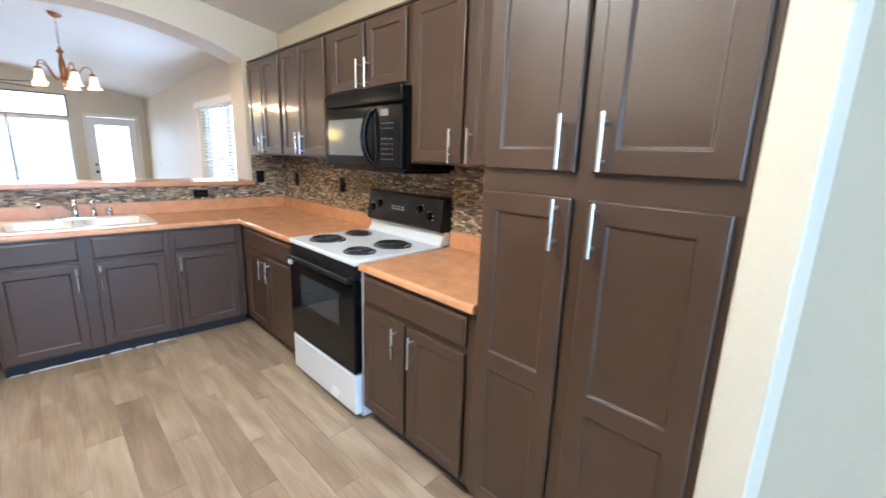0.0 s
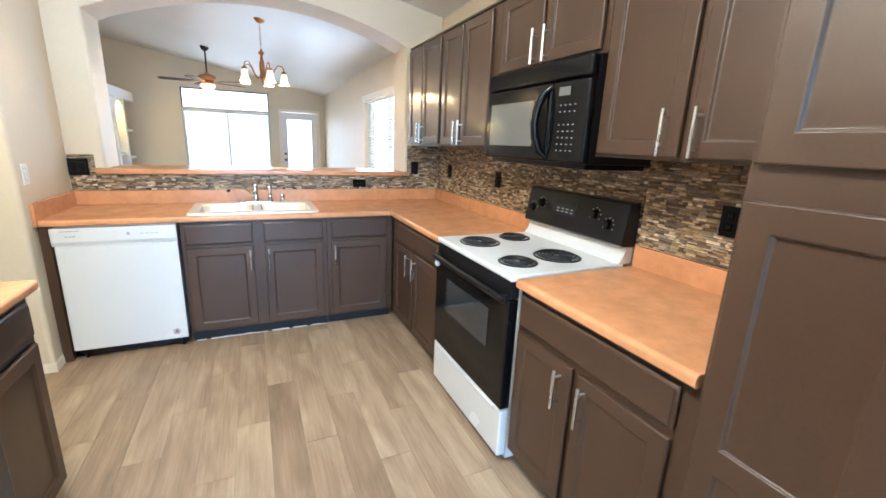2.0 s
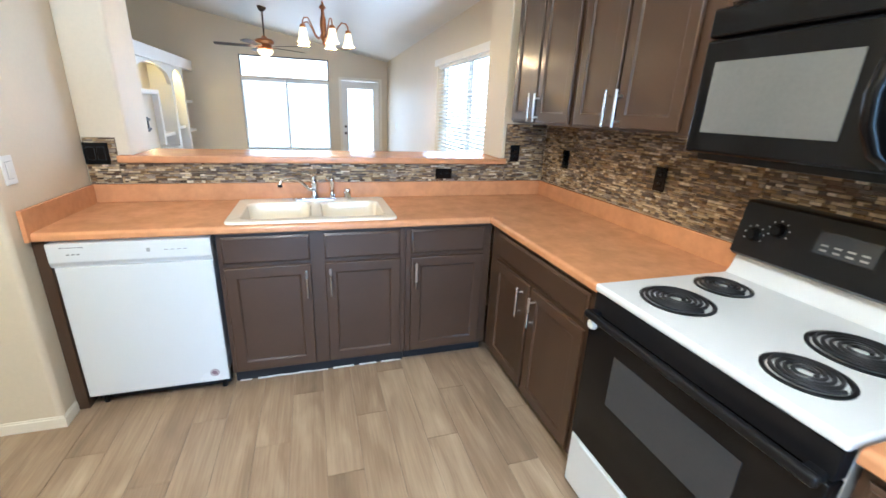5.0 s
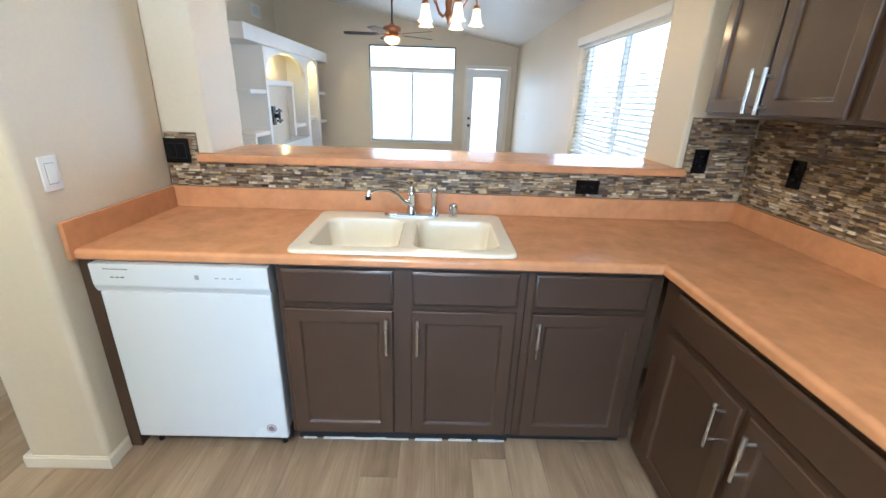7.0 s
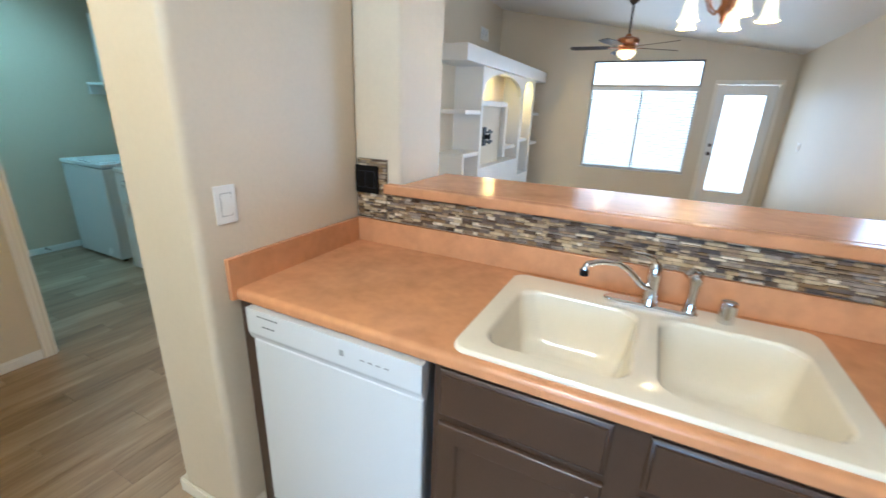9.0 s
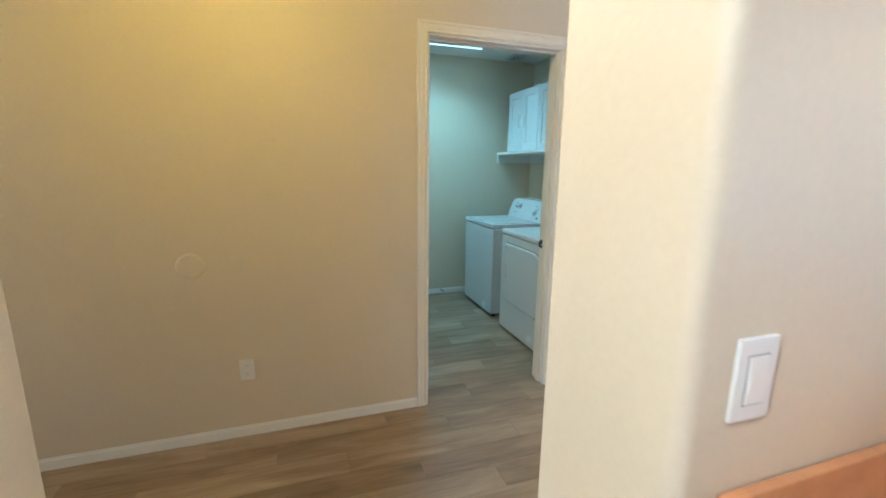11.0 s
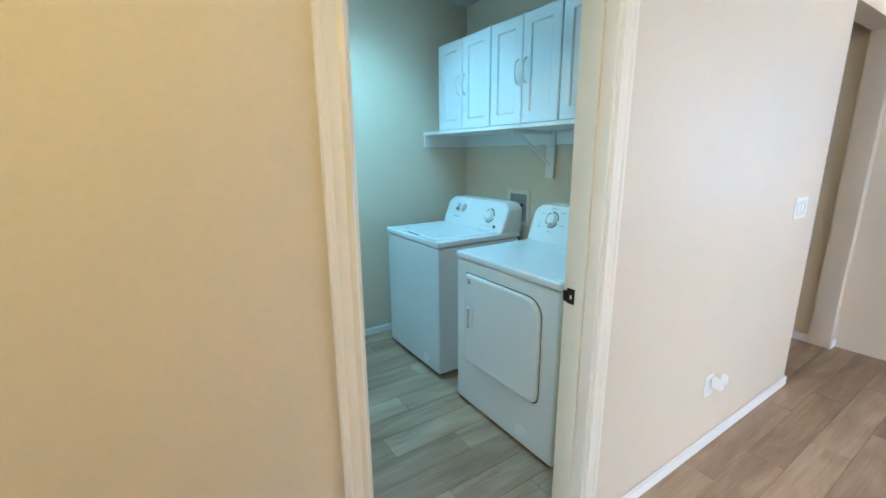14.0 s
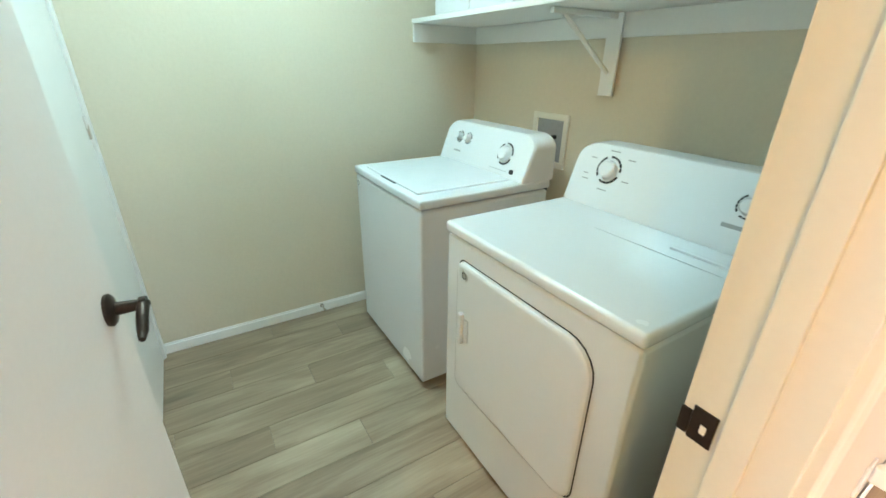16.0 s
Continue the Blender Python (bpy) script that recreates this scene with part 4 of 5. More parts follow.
    Mesh().box(0.03, W - 0.03, 0.05, 0.6, 0.0, 0.03).done("base", KICK, e)
    kn = Mesh().lathe([(0.0, 0.016), (0.014, 0.016), (0.018, 0.012), (0.02, 0.003), (0.02, 0)], pose(0.028, -0.0195, 0.775, 90), 20)
    tagged(kn.done("knob", PLATE, e), "white round child lock on the oven door")


stove()


def microwave():
    e = thing("microwave", pose(1.345, 2.535, 0, 0, 0, -90), "black over-the-range microwave with a curved handle", "microwave")
    W = 0.79
    Mesh().box(0, W, 0.03, 0.4, 1.375, 1.806, 0.006).done("body", BLACKM, e)
    Mesh().box(0.0, W, -0.012, 0.028, 1.72, 1.806, 0.012, 3).done("vent_grille", BLACK, e)
    Mesh().box(0.0, 0.555, -0.012, 0.028, 1.375, 1.716, 0.012, 3).done("door", BLACK, e)
    Mesh().box(0.56, W, -0.012, 0.028, 1.375, 1.716, 0.012, 3).done("control_panel", BLACK, e)
    tagged(Mesh().box(0.05, 0.44, -0.0145, -0.0115, 1.44, 1.65, 0.002).done("window", GREYG, e), "grey mesh window")
    m = Mesh().tube([(0.55, -0.012, 1.395), (0.53, -0.032, 1.42), (0.512, -0.05, 1.48), (0.505, -0.056, 1.545), (0.512, -0.05, 1.61), (0.53, -0.032, 1.67), (0.55, -0.012, 1.695)],
                    [0.014, 0.017, 0.019, 0.019, 0.019, 0.017, 0.014], 12)
    m.done("handle", BLACK, e)
    m = Mesh()
    for i in range(4):
        for j in range(8):
            if j in (5,):
                continue
            x, z = 0.622 + 0.03 * i, 1.425 + 0.027 * j
            m.box(x, x + 0.009, -0.0128, -0.0118, z, z + 0.0045)
    tagged(m.done("key_print", GREYINK, e, smooth=False), kind="stuff")
    tagged(Mesh().box(0.61, 0.68, -0.0138, -0.0118, 1.655, 1.69).done("display", GREYG, e), "grey display")
    Mesh().box(0.02, W - 0.02, 0.03, 0.38, 1.352, 1.374, 0.004).done("underside", BLACKM, e)


microwave()


# ---- outlets and switches ----
def plate(m, black=False, kind="outlet", gangs=1, wide=False, label=None):
    """Wall plate: local x across, z up, front towards -y."""
    face = BLACK if black else PLATE
    e = thing("wall_" + kind, m, label or ("black" if black else "white") + " plastic wall " + kind + " plate", kind)
    w_ = 0.07 + 0.046 * (gangs - 1)
    h_ = 0.115
    if wide:
        w_, h_ = h_, w_
    Mesh().box(-w_ / 2, w_ / 2, -0.007, 0, -h_ / 2, h_ / 2, 0.003).done("plate", face, e)
    for g in range(gangs):
        cx = (g - (gangs - 1) / 2) * 0.046
        mm = Mesh()
        if kind == "outlet":
            for s in (-1, 1):
                a, b_ = (s * 0.022, 0) if wide else (cx, s * 0.022)
                mm.box(a - 0.014, a + 0.014, -0.0095, -0.0065, b_ - 0.014, b_ + 0.014, 0.003)
            mm.done("socket", BLACK if black else PLATE, e)
            mm = Mesh()
            for s in (-1, 1):
                a, b_ = (s * 0.022, 0) if wide else (cx, s * 0.022)
                for d in (-0.005, 0.005):
                    mm.box(a + d - 0.001, a + d + 0.001, -0.0098, -0.009, b_ - 0.003, b_ + 0.006)
            tagged(mm.done("slot", KICK if black else GREYINK, e, smooth=False), kind="stuff")
        else:
            # A thin dark plate draws the shade in the gap round the rocker.
            tagged(Mesh().box(cx - 0.0185, cx + 0.0185, -0.0073, -0.006, -0.035, 0.035).done("rocker_gap_shade", KICK if black else GREYINK, e, smooth=False))
            mm.prism([(-0.007, -0.033), (-0.0085, -0.033), (-0.013, 0.0), (-0.0085, 0.033), (-0.007, 0.033)], "x", cx - 0.0165, cx + 0.0165, 0.001)
            mm.done("rocker", BLACK if black else PLATE, e)
    return e


plate(pose(0.97, 4.119, 1.063), True, wide=True, label="black wall outlet in the mosaic splashback")
plate(pose(1.495, 4.119, 1.205), True)
plate(pose(1.727, 3.82, 1.2, 0, 0, -90), True)
plate(pose(1.727, 3.0, 1.2, 0, 0, -90), True)
plate(pose(1.727, 1.325, 1.195, 0, 0, -90), True, gangs=2)
plate(pose(-1.0, 4.119, 1.178), True, "switch", 2)
plate(pose(-1.06, 3.5, 1.175, 0, 0, 90), False, "switch", label="white rocker switch on the beige wall end")
plate(pose(HW, 2.63, 0.38, 0, 0, 90))
plate(pose(HW, 5.33, 0.35, 0, 0, 90), label="white outlet with plug-in air fresheners")
plate(pose(HW, 6.11, 1.14, 0, 0, 90), False, "switch", 3)
plate(pose(1.75, 9.9, 1.15, 0, 0, -90), False, "switch")


def freshener(y, z):
    e = thing("air_freshener", pose(HW + 0.009, y, z, 0, 0, 90), "white plug-in air freshener with a clear bulb", "air freshener")
    Mesh().box(-0.018, 0.018, -0.045, 0, -0.03, 0.03, 0.009, 3).done("housing", PLATE, e)
    Mesh().lathe([(0.012, -0.02), (0.016, 0.0), (0.014, 0.02), (0.006, 0.03), (0, 0.03)], pose(0.0, -0.045, 0.03), 14).done("nozzle", PLATE, e)


freshener(5.355, 0.365)
tagged(Mesh().lathe([(0.0, 0.007), (0.052, 0.007), (0.06, 0.005), (0.064, 0.0)], pose(HW, 2.42, 0.95, 0, 90), 32).done("cover_disc", WALL), "round painted blank cover disc on the wall", "wall cover")


def mosaic(name, spans, m):
    """Splashback strips in rows; spans: (x0, x1, z0, z1) in the wall's own plane, front towards -y."""
    e = thing(name, m, "mosaic splashback of narrow brown stone and glass strips", "splashback", kind="structure")
    rnd = random.Random(5)
    g = Mesh()
    t = Mesh()
    verts, faces = [], []
    for x0, x1, z0, z1 in spans:
        g.box(x0, x1, 0, 0.006, z0, z1)
        z = z0 + 0.001
        while z < z1 - 0.004:
            h = min(rnd.choice((0.0115, 0.0115, 0.0115, 0.0135, 0.0085)), z1 - z - 0.001)
            x = x0 - rnd.random() * 0.05
            while x < x1:
                w_ = rnd.choice((0.018, 0.026, 0.034, 0.042, 0.056))
                a, b_ = max(x, x0 + 0.001), min(x + w_, x1 - 0.001)
                if b_ - a > 0.004:
                    cut = rnd.uniform(0.35, 0.65) * h if rnd.random() < 0.3 else h
                    for lo_, hi_ in ((0, h),) if cut == h else ((0, cut - 0.0004), (cut + 0.0004, h)):
                        d = 0.0028 + rnd.random() * 0.0055
                        k = len(verts)
                        c_, za, zb = 0.0008, z + lo_, z + hi_
                        verts += [(a, 0.001, za), (b_, 0.001, za), (b_, 0.001, zb), (a, 0.001, zb),
                                  (a + c_, -d, za + c_), (b_ - c_, -d, za + c_), (b_ - c_, -d, zb - c_), (a + c_, -d, zb - c_)]
                        faces += [(k + 4, k + 5, k + 6, k + 7), (k, k + 1, k + 5, k + 4), (k + 1, k + 2, k + 6, k + 5), (k + 2, k + 3, k + 7, k + 6), (k + 3, k, k + 4, k + 7)]
                x += w_ + 0.0008
            z += h + 0.0007
    g.done("grout", GROUT, e, smooth=False)
    d = bpy.data.meshes.new("strips")
    d.from_pydata(verts, [], faces)
    d.materials.append(MOSAIC)
    ob = new("strips", d)
    ob.parent = e
    tagged(ob, "narrow stone and glass strips", kind="stuff")


mosaic("splashback_sink", [(-1.058, -0.91, 1.012, 1.262), (-0.909, 1.424, 1.012, 1.129), (1.425, 1.735, 1.012, 1.405)], pose(0, 4.129, 0))
mosaic("splashback_stove", [(0.0, 0.575, 1.012, 1.419), (0.576, 1.61, 1.012, 1.419), (1.611, 2.38, 1.012, 1.409), (2.381, 3.155, 1.012, 1.409)], pose(1.739, 4.122, 0, 0, 0, -90))


# ---- dining and living rooms ----
def chandelier():
    e = thing("chandelier", pose(0.29, 6.17, 0), "antique copper chandelier with lit frosted bell shades", "chandelier")
    top = ceil_z(0.29, 6.17)
    Mesh().lathe([(0, -0.035), (0.02, -0.035), (0.05, -0.018), (0.062, 0.0), (0.062, 0.012)], pose(0, 0, top - 0.005, 0, 10.5), 20).done("canopy", COPPER, e)
    m = Mesh()
    z, k = 2.43, 0
    while z < top - 0.04:
        pts = []
        for i in range(13):
            a = 2 * math.pi * i / 12
            p = Vector((0.009 * math.cos(a), 0, 0.018 * math.sin(a)))
            if k % 2:
                p = Vector((0, p.x, p.z))
            pts.append(p + Vector((0, 0, z)))
        m.tube(pts, 0.0022, 5)
        z += 0.029
        k += 1
    m.tube([(0.004, 0.004, 2.4), (-0.004, 0.003, 2.55), (0.004, -0.004, top - 0.03)], 0.002, 5)
    m.done("chain", COPPER, e)
    Mesh().lathe([(0, 2.44), (0.008, 2.435), (0.012, 2.42), (0.03, 2.4), (0.034, 2.385), (0.014, 2.37), (0.018, 2.33), (0.028, 2.28), (0.032, 2.22), (0.024, 2.16), (0.034, 2.14), (0.036, 2.12), (0.016, 2.09), (0.012, 2.06), (0, 2.045)][::-1], n=20).done("column", COPPER, e)
    for k in range(5):
        a = radians(72 * k)
        d = Vector((math.cos(a), math.sin(a), 0))
        pts = [d * r + Vector((0, 0, z)) for r, z in ((0.02, 2.14), (0.06, 2.11), (0.1, 2.14), (0.14, 2.22), (0.18, 2.27), (0.22, 2.265), (0.24, 2.235), (0.242, 2.2))]
        arm = Mesh().tube(pts, 0.0065, 8).lathe([(0.0, 0.0), (0.024, -0.002), (0.03, -0.02), (0.026, -0.03)], pose(*(d * 0.242), 0) @ Matrix.Translation((0, 0, 2.205)), 16).done("arm", COPPER, e)
        Mesh().lathe([(0.024, 2.18), (0.03, 2.165), (0.036, 2.13), (0.042, 2.09), (0.054, 2.06), (0.062, 2.05), (0.06, 2.05), (0.05, 2.062), (0.038, 2.095), (0.032, 2.13), (0.024, 2.165)],
                     Matrix.Translation(d * 0.242), 20).done("shade", SHADE, e)


chandelier()


def fan():
    e = thing("ceiling_fan", pose(-0.5, 9.0, 0), "bronze ceiling fan with dark blades and a lit bowl", "ceiling fan")
    top = ceil_z(-0.5, 9.0)
    Mesh().lathe([(0.015, -0.07), (0.04, -0.055), (0.065, -0.02), (0.07, 0.015)], pose(0, 0, top, 0, 10.5), 20).done("canopy", BRONZE, e)
    Mesh().lathe([(0.013, 2.42), (0.013, top - 0.03)], n=12).done("rod", BRONZE, e)
    Mesh().lathe([(0.0, 2.46), (0.03, 2.455), (0.045, 2.43), (0.12, 2.41), (0.14, 2.385), (0.135, 2.345), (0.1, 2.325), (0.11, 2.3), (0.1, 2.275), (0.06, 2.262), (0, 2.26)][::-1], n=28).done("motor", COPPER, e)
    for k in range(5):
        a = 36 + 72 * k
        m = Mesh()
        T = pose(0, 0, 2.305, 0, 0, a) @ pose(0, 0, 0, 10)
        loops = []
        for r, hw in ((0.2, 0.05), (0.24, 0.058), (0.5, 0.066), (0.67, 0.064), (0.705, 0.05), (0.715, 0.03)):
            loops.append([T @ Vector(p) for p in ((r, -hw, -0.003), (r, hw, -0.003), (r, hw, 0.003), (r, -hw, 0.003))])
        m.loft(loops, (True, True)).done("blade", BLADE, e)
        m = Mesh().box(0.1, 0.24, -0.018, 0.018, -0.004, 0.004, 0.002)
        m.done("blade_arm", COPPER, e, m=pose(0, 0, 2.303, 0, 0, a) @ pose(0, 0, 0, 10))
    Mesh().lathe([(0.0, 2.165), (0.05, 2.172), (0.09, 2.195), (0.115, 2.23), (0.118, 2.25), (0.1, 2.262)], n=24).done("light_bowl", LITBOWL, e)


fan()


def built_in():
    """Plaster wall unit: lintel, arched niche, television recess and open end shelves."""
    X0, X1 = HW + 0.002, -2.05
    e = thing("built_in_shelves", pose(0, 0, 0), "white plaster built-in wall unit with arched niches", "shelving", kind="structure")
    m = Mesh()
    m.box(X0, X1 + 0.06, 7.33, 11.0, 2.0, 2.18, 0.01)
    m.done("lintel", WHITE, e)
    m = Mesh()
    m.box(X0, X1, 7.98, 8.05, 0, 2.0, 0.004)
    m.box(X0, X1, 9.72, 9.84, 0, 2.0, 0.004)
    m.box(X0, X1, 10.42, 10.5, 0, 2.0, 0.004)
    m.done("divider", WHITE, e)
    m = Mesh()
    for y0, y1, zs, rise in ((8.05, 9.72, 1.7, 0.27), (9.84, 10.42, 1.76, 0.21)):
        pts = [(y0 + (y1 - y0) * k / 16, zs + rise * math.sqrt(max(0, 1 - (2 * k / 16 - 1) ** 2))) for k in range(17)]
        m.prism(pts + [(y1, 2.0), (y0, 2.0)], "x", X1 - 0.06, X1 - 0.001)
    m.done("arch", WHITE, e)
    m = Mesh()
    m.box(X0, X0 + 0.5, 7.34, 7.98, 0, 2.0)
    m.box(X0, X0 + 0.58, 8.05, 9.72, 0, 2.0)
    m.box(X0, X0 + 0.58, 9.84, 10.42, 0, 2.0)
    m.box(X0 + 0.58, X1 - 0.13, 8.052, 9.118, 0.722, 1.528)
    m.box(X0, X0 + 0.5, 10.5, 10.99, 0, 2.0)
    tagged(m.done("back", WALL, e, smooth=False), "beige plaster back")
    m = Mesh()
    for z in (1.42, 0.9):
        m.box(X0 + 0.5, X1 - 0.01, 7.5, 7.98, z, z + 0.05, 0.004)
        m.box(X0 + 0.5, X1 - 0.01, 10.5, 10.98, z, z + 0.05, 0.004)
    m.box(X0 + 0.5, X1 - 0.02, 7.5, 7.55, 0, 0.9, 0.004)
    m.done("shelf", WHITE, e)
    m = Mesh()
    m.box(X0 + 0.58, X1 - 0.05, 8.05, 9.2, 1.53, 1.6, 0.004)
    m.box(X0 + 0.58, X1 - 0.05, 9.12, 9.2, 0.78, 1.53, 0.004)
    m.box(X0 + 0.58, X1, 8.05, 9.72, 0.0, 0.72, 0.004)
    m.box(X0 + 0.58, X1 - 0.05, 9.2, 9.72, 0.9, 0.95, 0.004)
    m.box(X0 + 0.58, X1 - 0.05, 9.84, 10.42, 0.98, 1.03, 0.004)
    m.box(X0 + 0.58, X1, 9.84, 10.42, 0.0, 0.42, 0.004)
    m.done("recess_frame", WHITE, e)
    b = thing("tv_bracket", pose(X1 - 0.13, 8.46, 1.12, 0, 0, 90), "black metal television wall bracket", "tv bracket")
    mm = Mesh().box(-0.06, 0.06, -0.02, 0, -0.13, 0.13, 0.003).box(-0.03, 0.03, -0.08, -0.02, -0.03, 0.03, 0.004).box(-0.1, 0.1, -0.1, -0.08, 0.05, 0.08, 0.003).box(-0.1, 0.1, -0.1, -0.08, -0.08, -0.05, 0.003).box(-0.02, 0.02, -0.1, -0.08, -0.1, 0.1, 0.003)
    mm.done("bracket", BLACKM, b)


built_in()


def vent(m, w_, h_, label):
    e = thing("air_vent", m, label, "vent")
    Mesh().box(-w_ / 2, w_ / 2, -0.008, 0, -h_ / 2, -h_ / 2 + 0.025, 0.002).box(-w_ / 2, w_ / 2, -0.008, 0, h_ / 2 - 0.025, h_ / 2, 0.002).box(-w_ / 2, -w_ / 2 + 0.025, -0.008, 0, -h_ / 2, h_ / 2, 0.002).box(w_ / 2 - 0.025, w_ / 2, -0.008, 0, -h_ / 2, h_ / 2, 0.002).done("frame", WHITE, e)
    z = -h_ / 2 + 0.032
    while z < h_ / 2 - 0.028:
        Mesh().box(-w_ / 2 + 0.02, w_ / 2 - 0.02, -0.001, 0.001, -0.006, 0.006).done("louvre", WHITE, e, smooth=False, m=pose(0, -0.005, z, 40))
        z += 0.014
    # Black sheet stands for the unlit depth behind the louvres.
    Mesh().box(-w_ / 2 + 0.01, w_ / 2 - 0.01, -0.0015, -0.0005, -h_ / 2 + 0.01, h_ / 2 - 0.01).done("duct_shade", KICK, e, smooth=False)


vent(pose(HW, 10.16, 2.73, 0, 0, 90), 0.36, 0.2, "white louvred air vent high on the wall")
vent(pose(-4.95, 5.17, 2.58, 90, 0, 0), 0.26, 0.18, "white louvred air vent in the laundry ceiling")


# ---- laundry ----
def ceiling_light():
    e = thing("ceiling_light", pose(-4.47, 4.2, 2.58), "white fluorescent ceiling light, lit", "ceiling light")
    Mesh().box(-0.235, 0.235, -0.47, 0.47, -0.016, 0, 0.003).done("tray", WHITE, e)
    m = Mesh().box(-0.21, 0.21, -0.445, 0.445, -0.03, -0.0165, 0.004)
    tagged(m.done("diffuser", LENSM, e), "glowing diffuser")


ceiling_light()


def console(e, W, y0, y1, z0, z1):
    """Sloped control console with rounded top corners."""
    n, r = 8, 0.09
    out = [(0.0, 0.0), (W, 0.0)]
    H = z1 - z0
    for k in range(n + 1):
        a = math.pi / 2 * k / n
        out.append((W - r + r * math.cos(a), H - 0.06 - 0.0 + 0.06 * math.sin(a)))
    for k in range(n + 1):
        a = math.pi / 2 * (1 + k / n)
        out.append((r + r * math.cos(a), H - 0.06 + 0.06 * math.sin(a)))
    m = Mesh()
    ins = [(x, z) for x, z in out]
    cx = W / 2

    def lp(f, s):
        return [(cx + (x - cx) * s, y0 + (z / H) * 0.075 + f, z0 + z * (1 - (1 - s) * 0.5)) for x, z in ins]
    m.loft([lp(0.0, 0.975), lp(0.006, 0.99), lp(0.016, 1.0), [(x, y1, z0 + z) for x, z in ins]], (True, True))
    m.done("console", APPL, e)
    tilt = math.degrees(math.atan2(0.075, H))

    def on(x, f):
        return pose(x, y0 + 0.075 * f - 0.0005, z0 + H * f, 90 - tilt)
    return on


def dial(e, R, r, dark=True):
    m = Mesh()
    for k in range(18):
        if k % 6 == 5:
            continue
        a0, a1 = radians(20 * k), radians(20 * k + 17)
        m.loft([[R @ Vector((q * math.cos(a), q * math.sin(a), s)) for q, a in ((r * 0.86, a0), (r, a0), (r, a1), (r * 0.86, a1))] for s in (0.0, 0.002)], (True, True))
    tagged(m.done("dial_ring", INK, e, smooth=False), kind="stuff")
    Mesh().lathe([(0, 0.024), (r * 0.5, 0.024), (r * 0.62, 0.019), (r * 0.7, 0.0)], R, 24).done("knob", APPL, e)


def print_bars(e, R, items):
    m = Mesh()
    for x, y, w_, h_ in items:
        m.loft([[R @ Vector(p) for p in ((x, y, s), (x + w_, y, s), (x + w_, y + h_, s), (x, y + h_, s))] for s in (0, 0.0008)], (True, True))
    tagged(m.done("print", GREYINK, e, smooth=False), kind="stuff")


def badge(e, x, y, z):
    m = Mesh().lathe([(0, 0.003), (0.015, 0.003), (0.018, 0)], pose(x, y, z, 90), 20)
    tagged(m.done("badge", STEEL, e), "small round grey badge")
    m = Mesh().lathe([(0.009, 0.0), (0.009, 0.0036), (0.013, 0.0036), (0.013, 0.0)], pose(x, y, z, 90), 20)
    m.done("badge_ring", INK, e)


def washer():
    e = thing("washing_machine", pose(-4.9, 4.612, 0), "white top-loading washing machine with a dial console", "washing machine")
    W = 0.7
    Mesh().box(0, W, 0, 0.66, 0.03, 0.868, 0.012, 3).done("body", APPL, e)
    Mesh().box(-0.003, W + 0.003, -0.006, 0.67, 0.874, 0.912, 0.01, 3).done("top", APPL, e)
    Mesh().box(0.08, W - 0.08, 0.03, 0.5, 0.908, 0.92, 0.006, 3).done("lid", APPL, e)
    Mesh().box(0.27, 0.42, 0.022, 0.04, 0.9085, 0.916, 0.003).done("lid_grip", KICK, e)
    on = console(e, W, 0.5, 0.68, 0.913, 1.11)
    dial(e, on(0.53, 0.5), 0.052)
    dial(e, on(0.14, 0.62), 0.03)
    dial(e, on(0.215, 0.62), 0.03)
    print_bars(e, on(0.12, 0.25), [(0, 0, 0.06, 0.008)])
    print_bars(e, on(0.45, 0.13), [(0.022 * k, 0, 0.012, 0.004) for k in range(6)])
    Mesh().lathe([(0, 0.006), (0.011, 0.006), (0.012, 0)], on(0.61, 0.16), 14).done("button", INK, e)
    badge(e, 0.04, 0.0, 0.83)
    for x in (0.06, W - 0.06):
        for y in (0.06, 0.6):
            Mesh().lathe([(0.022, 0), (0.022, 0.04)], pose(x, y, 0), 10, (True, True)).done("foot", BLACKM, e)


washer()


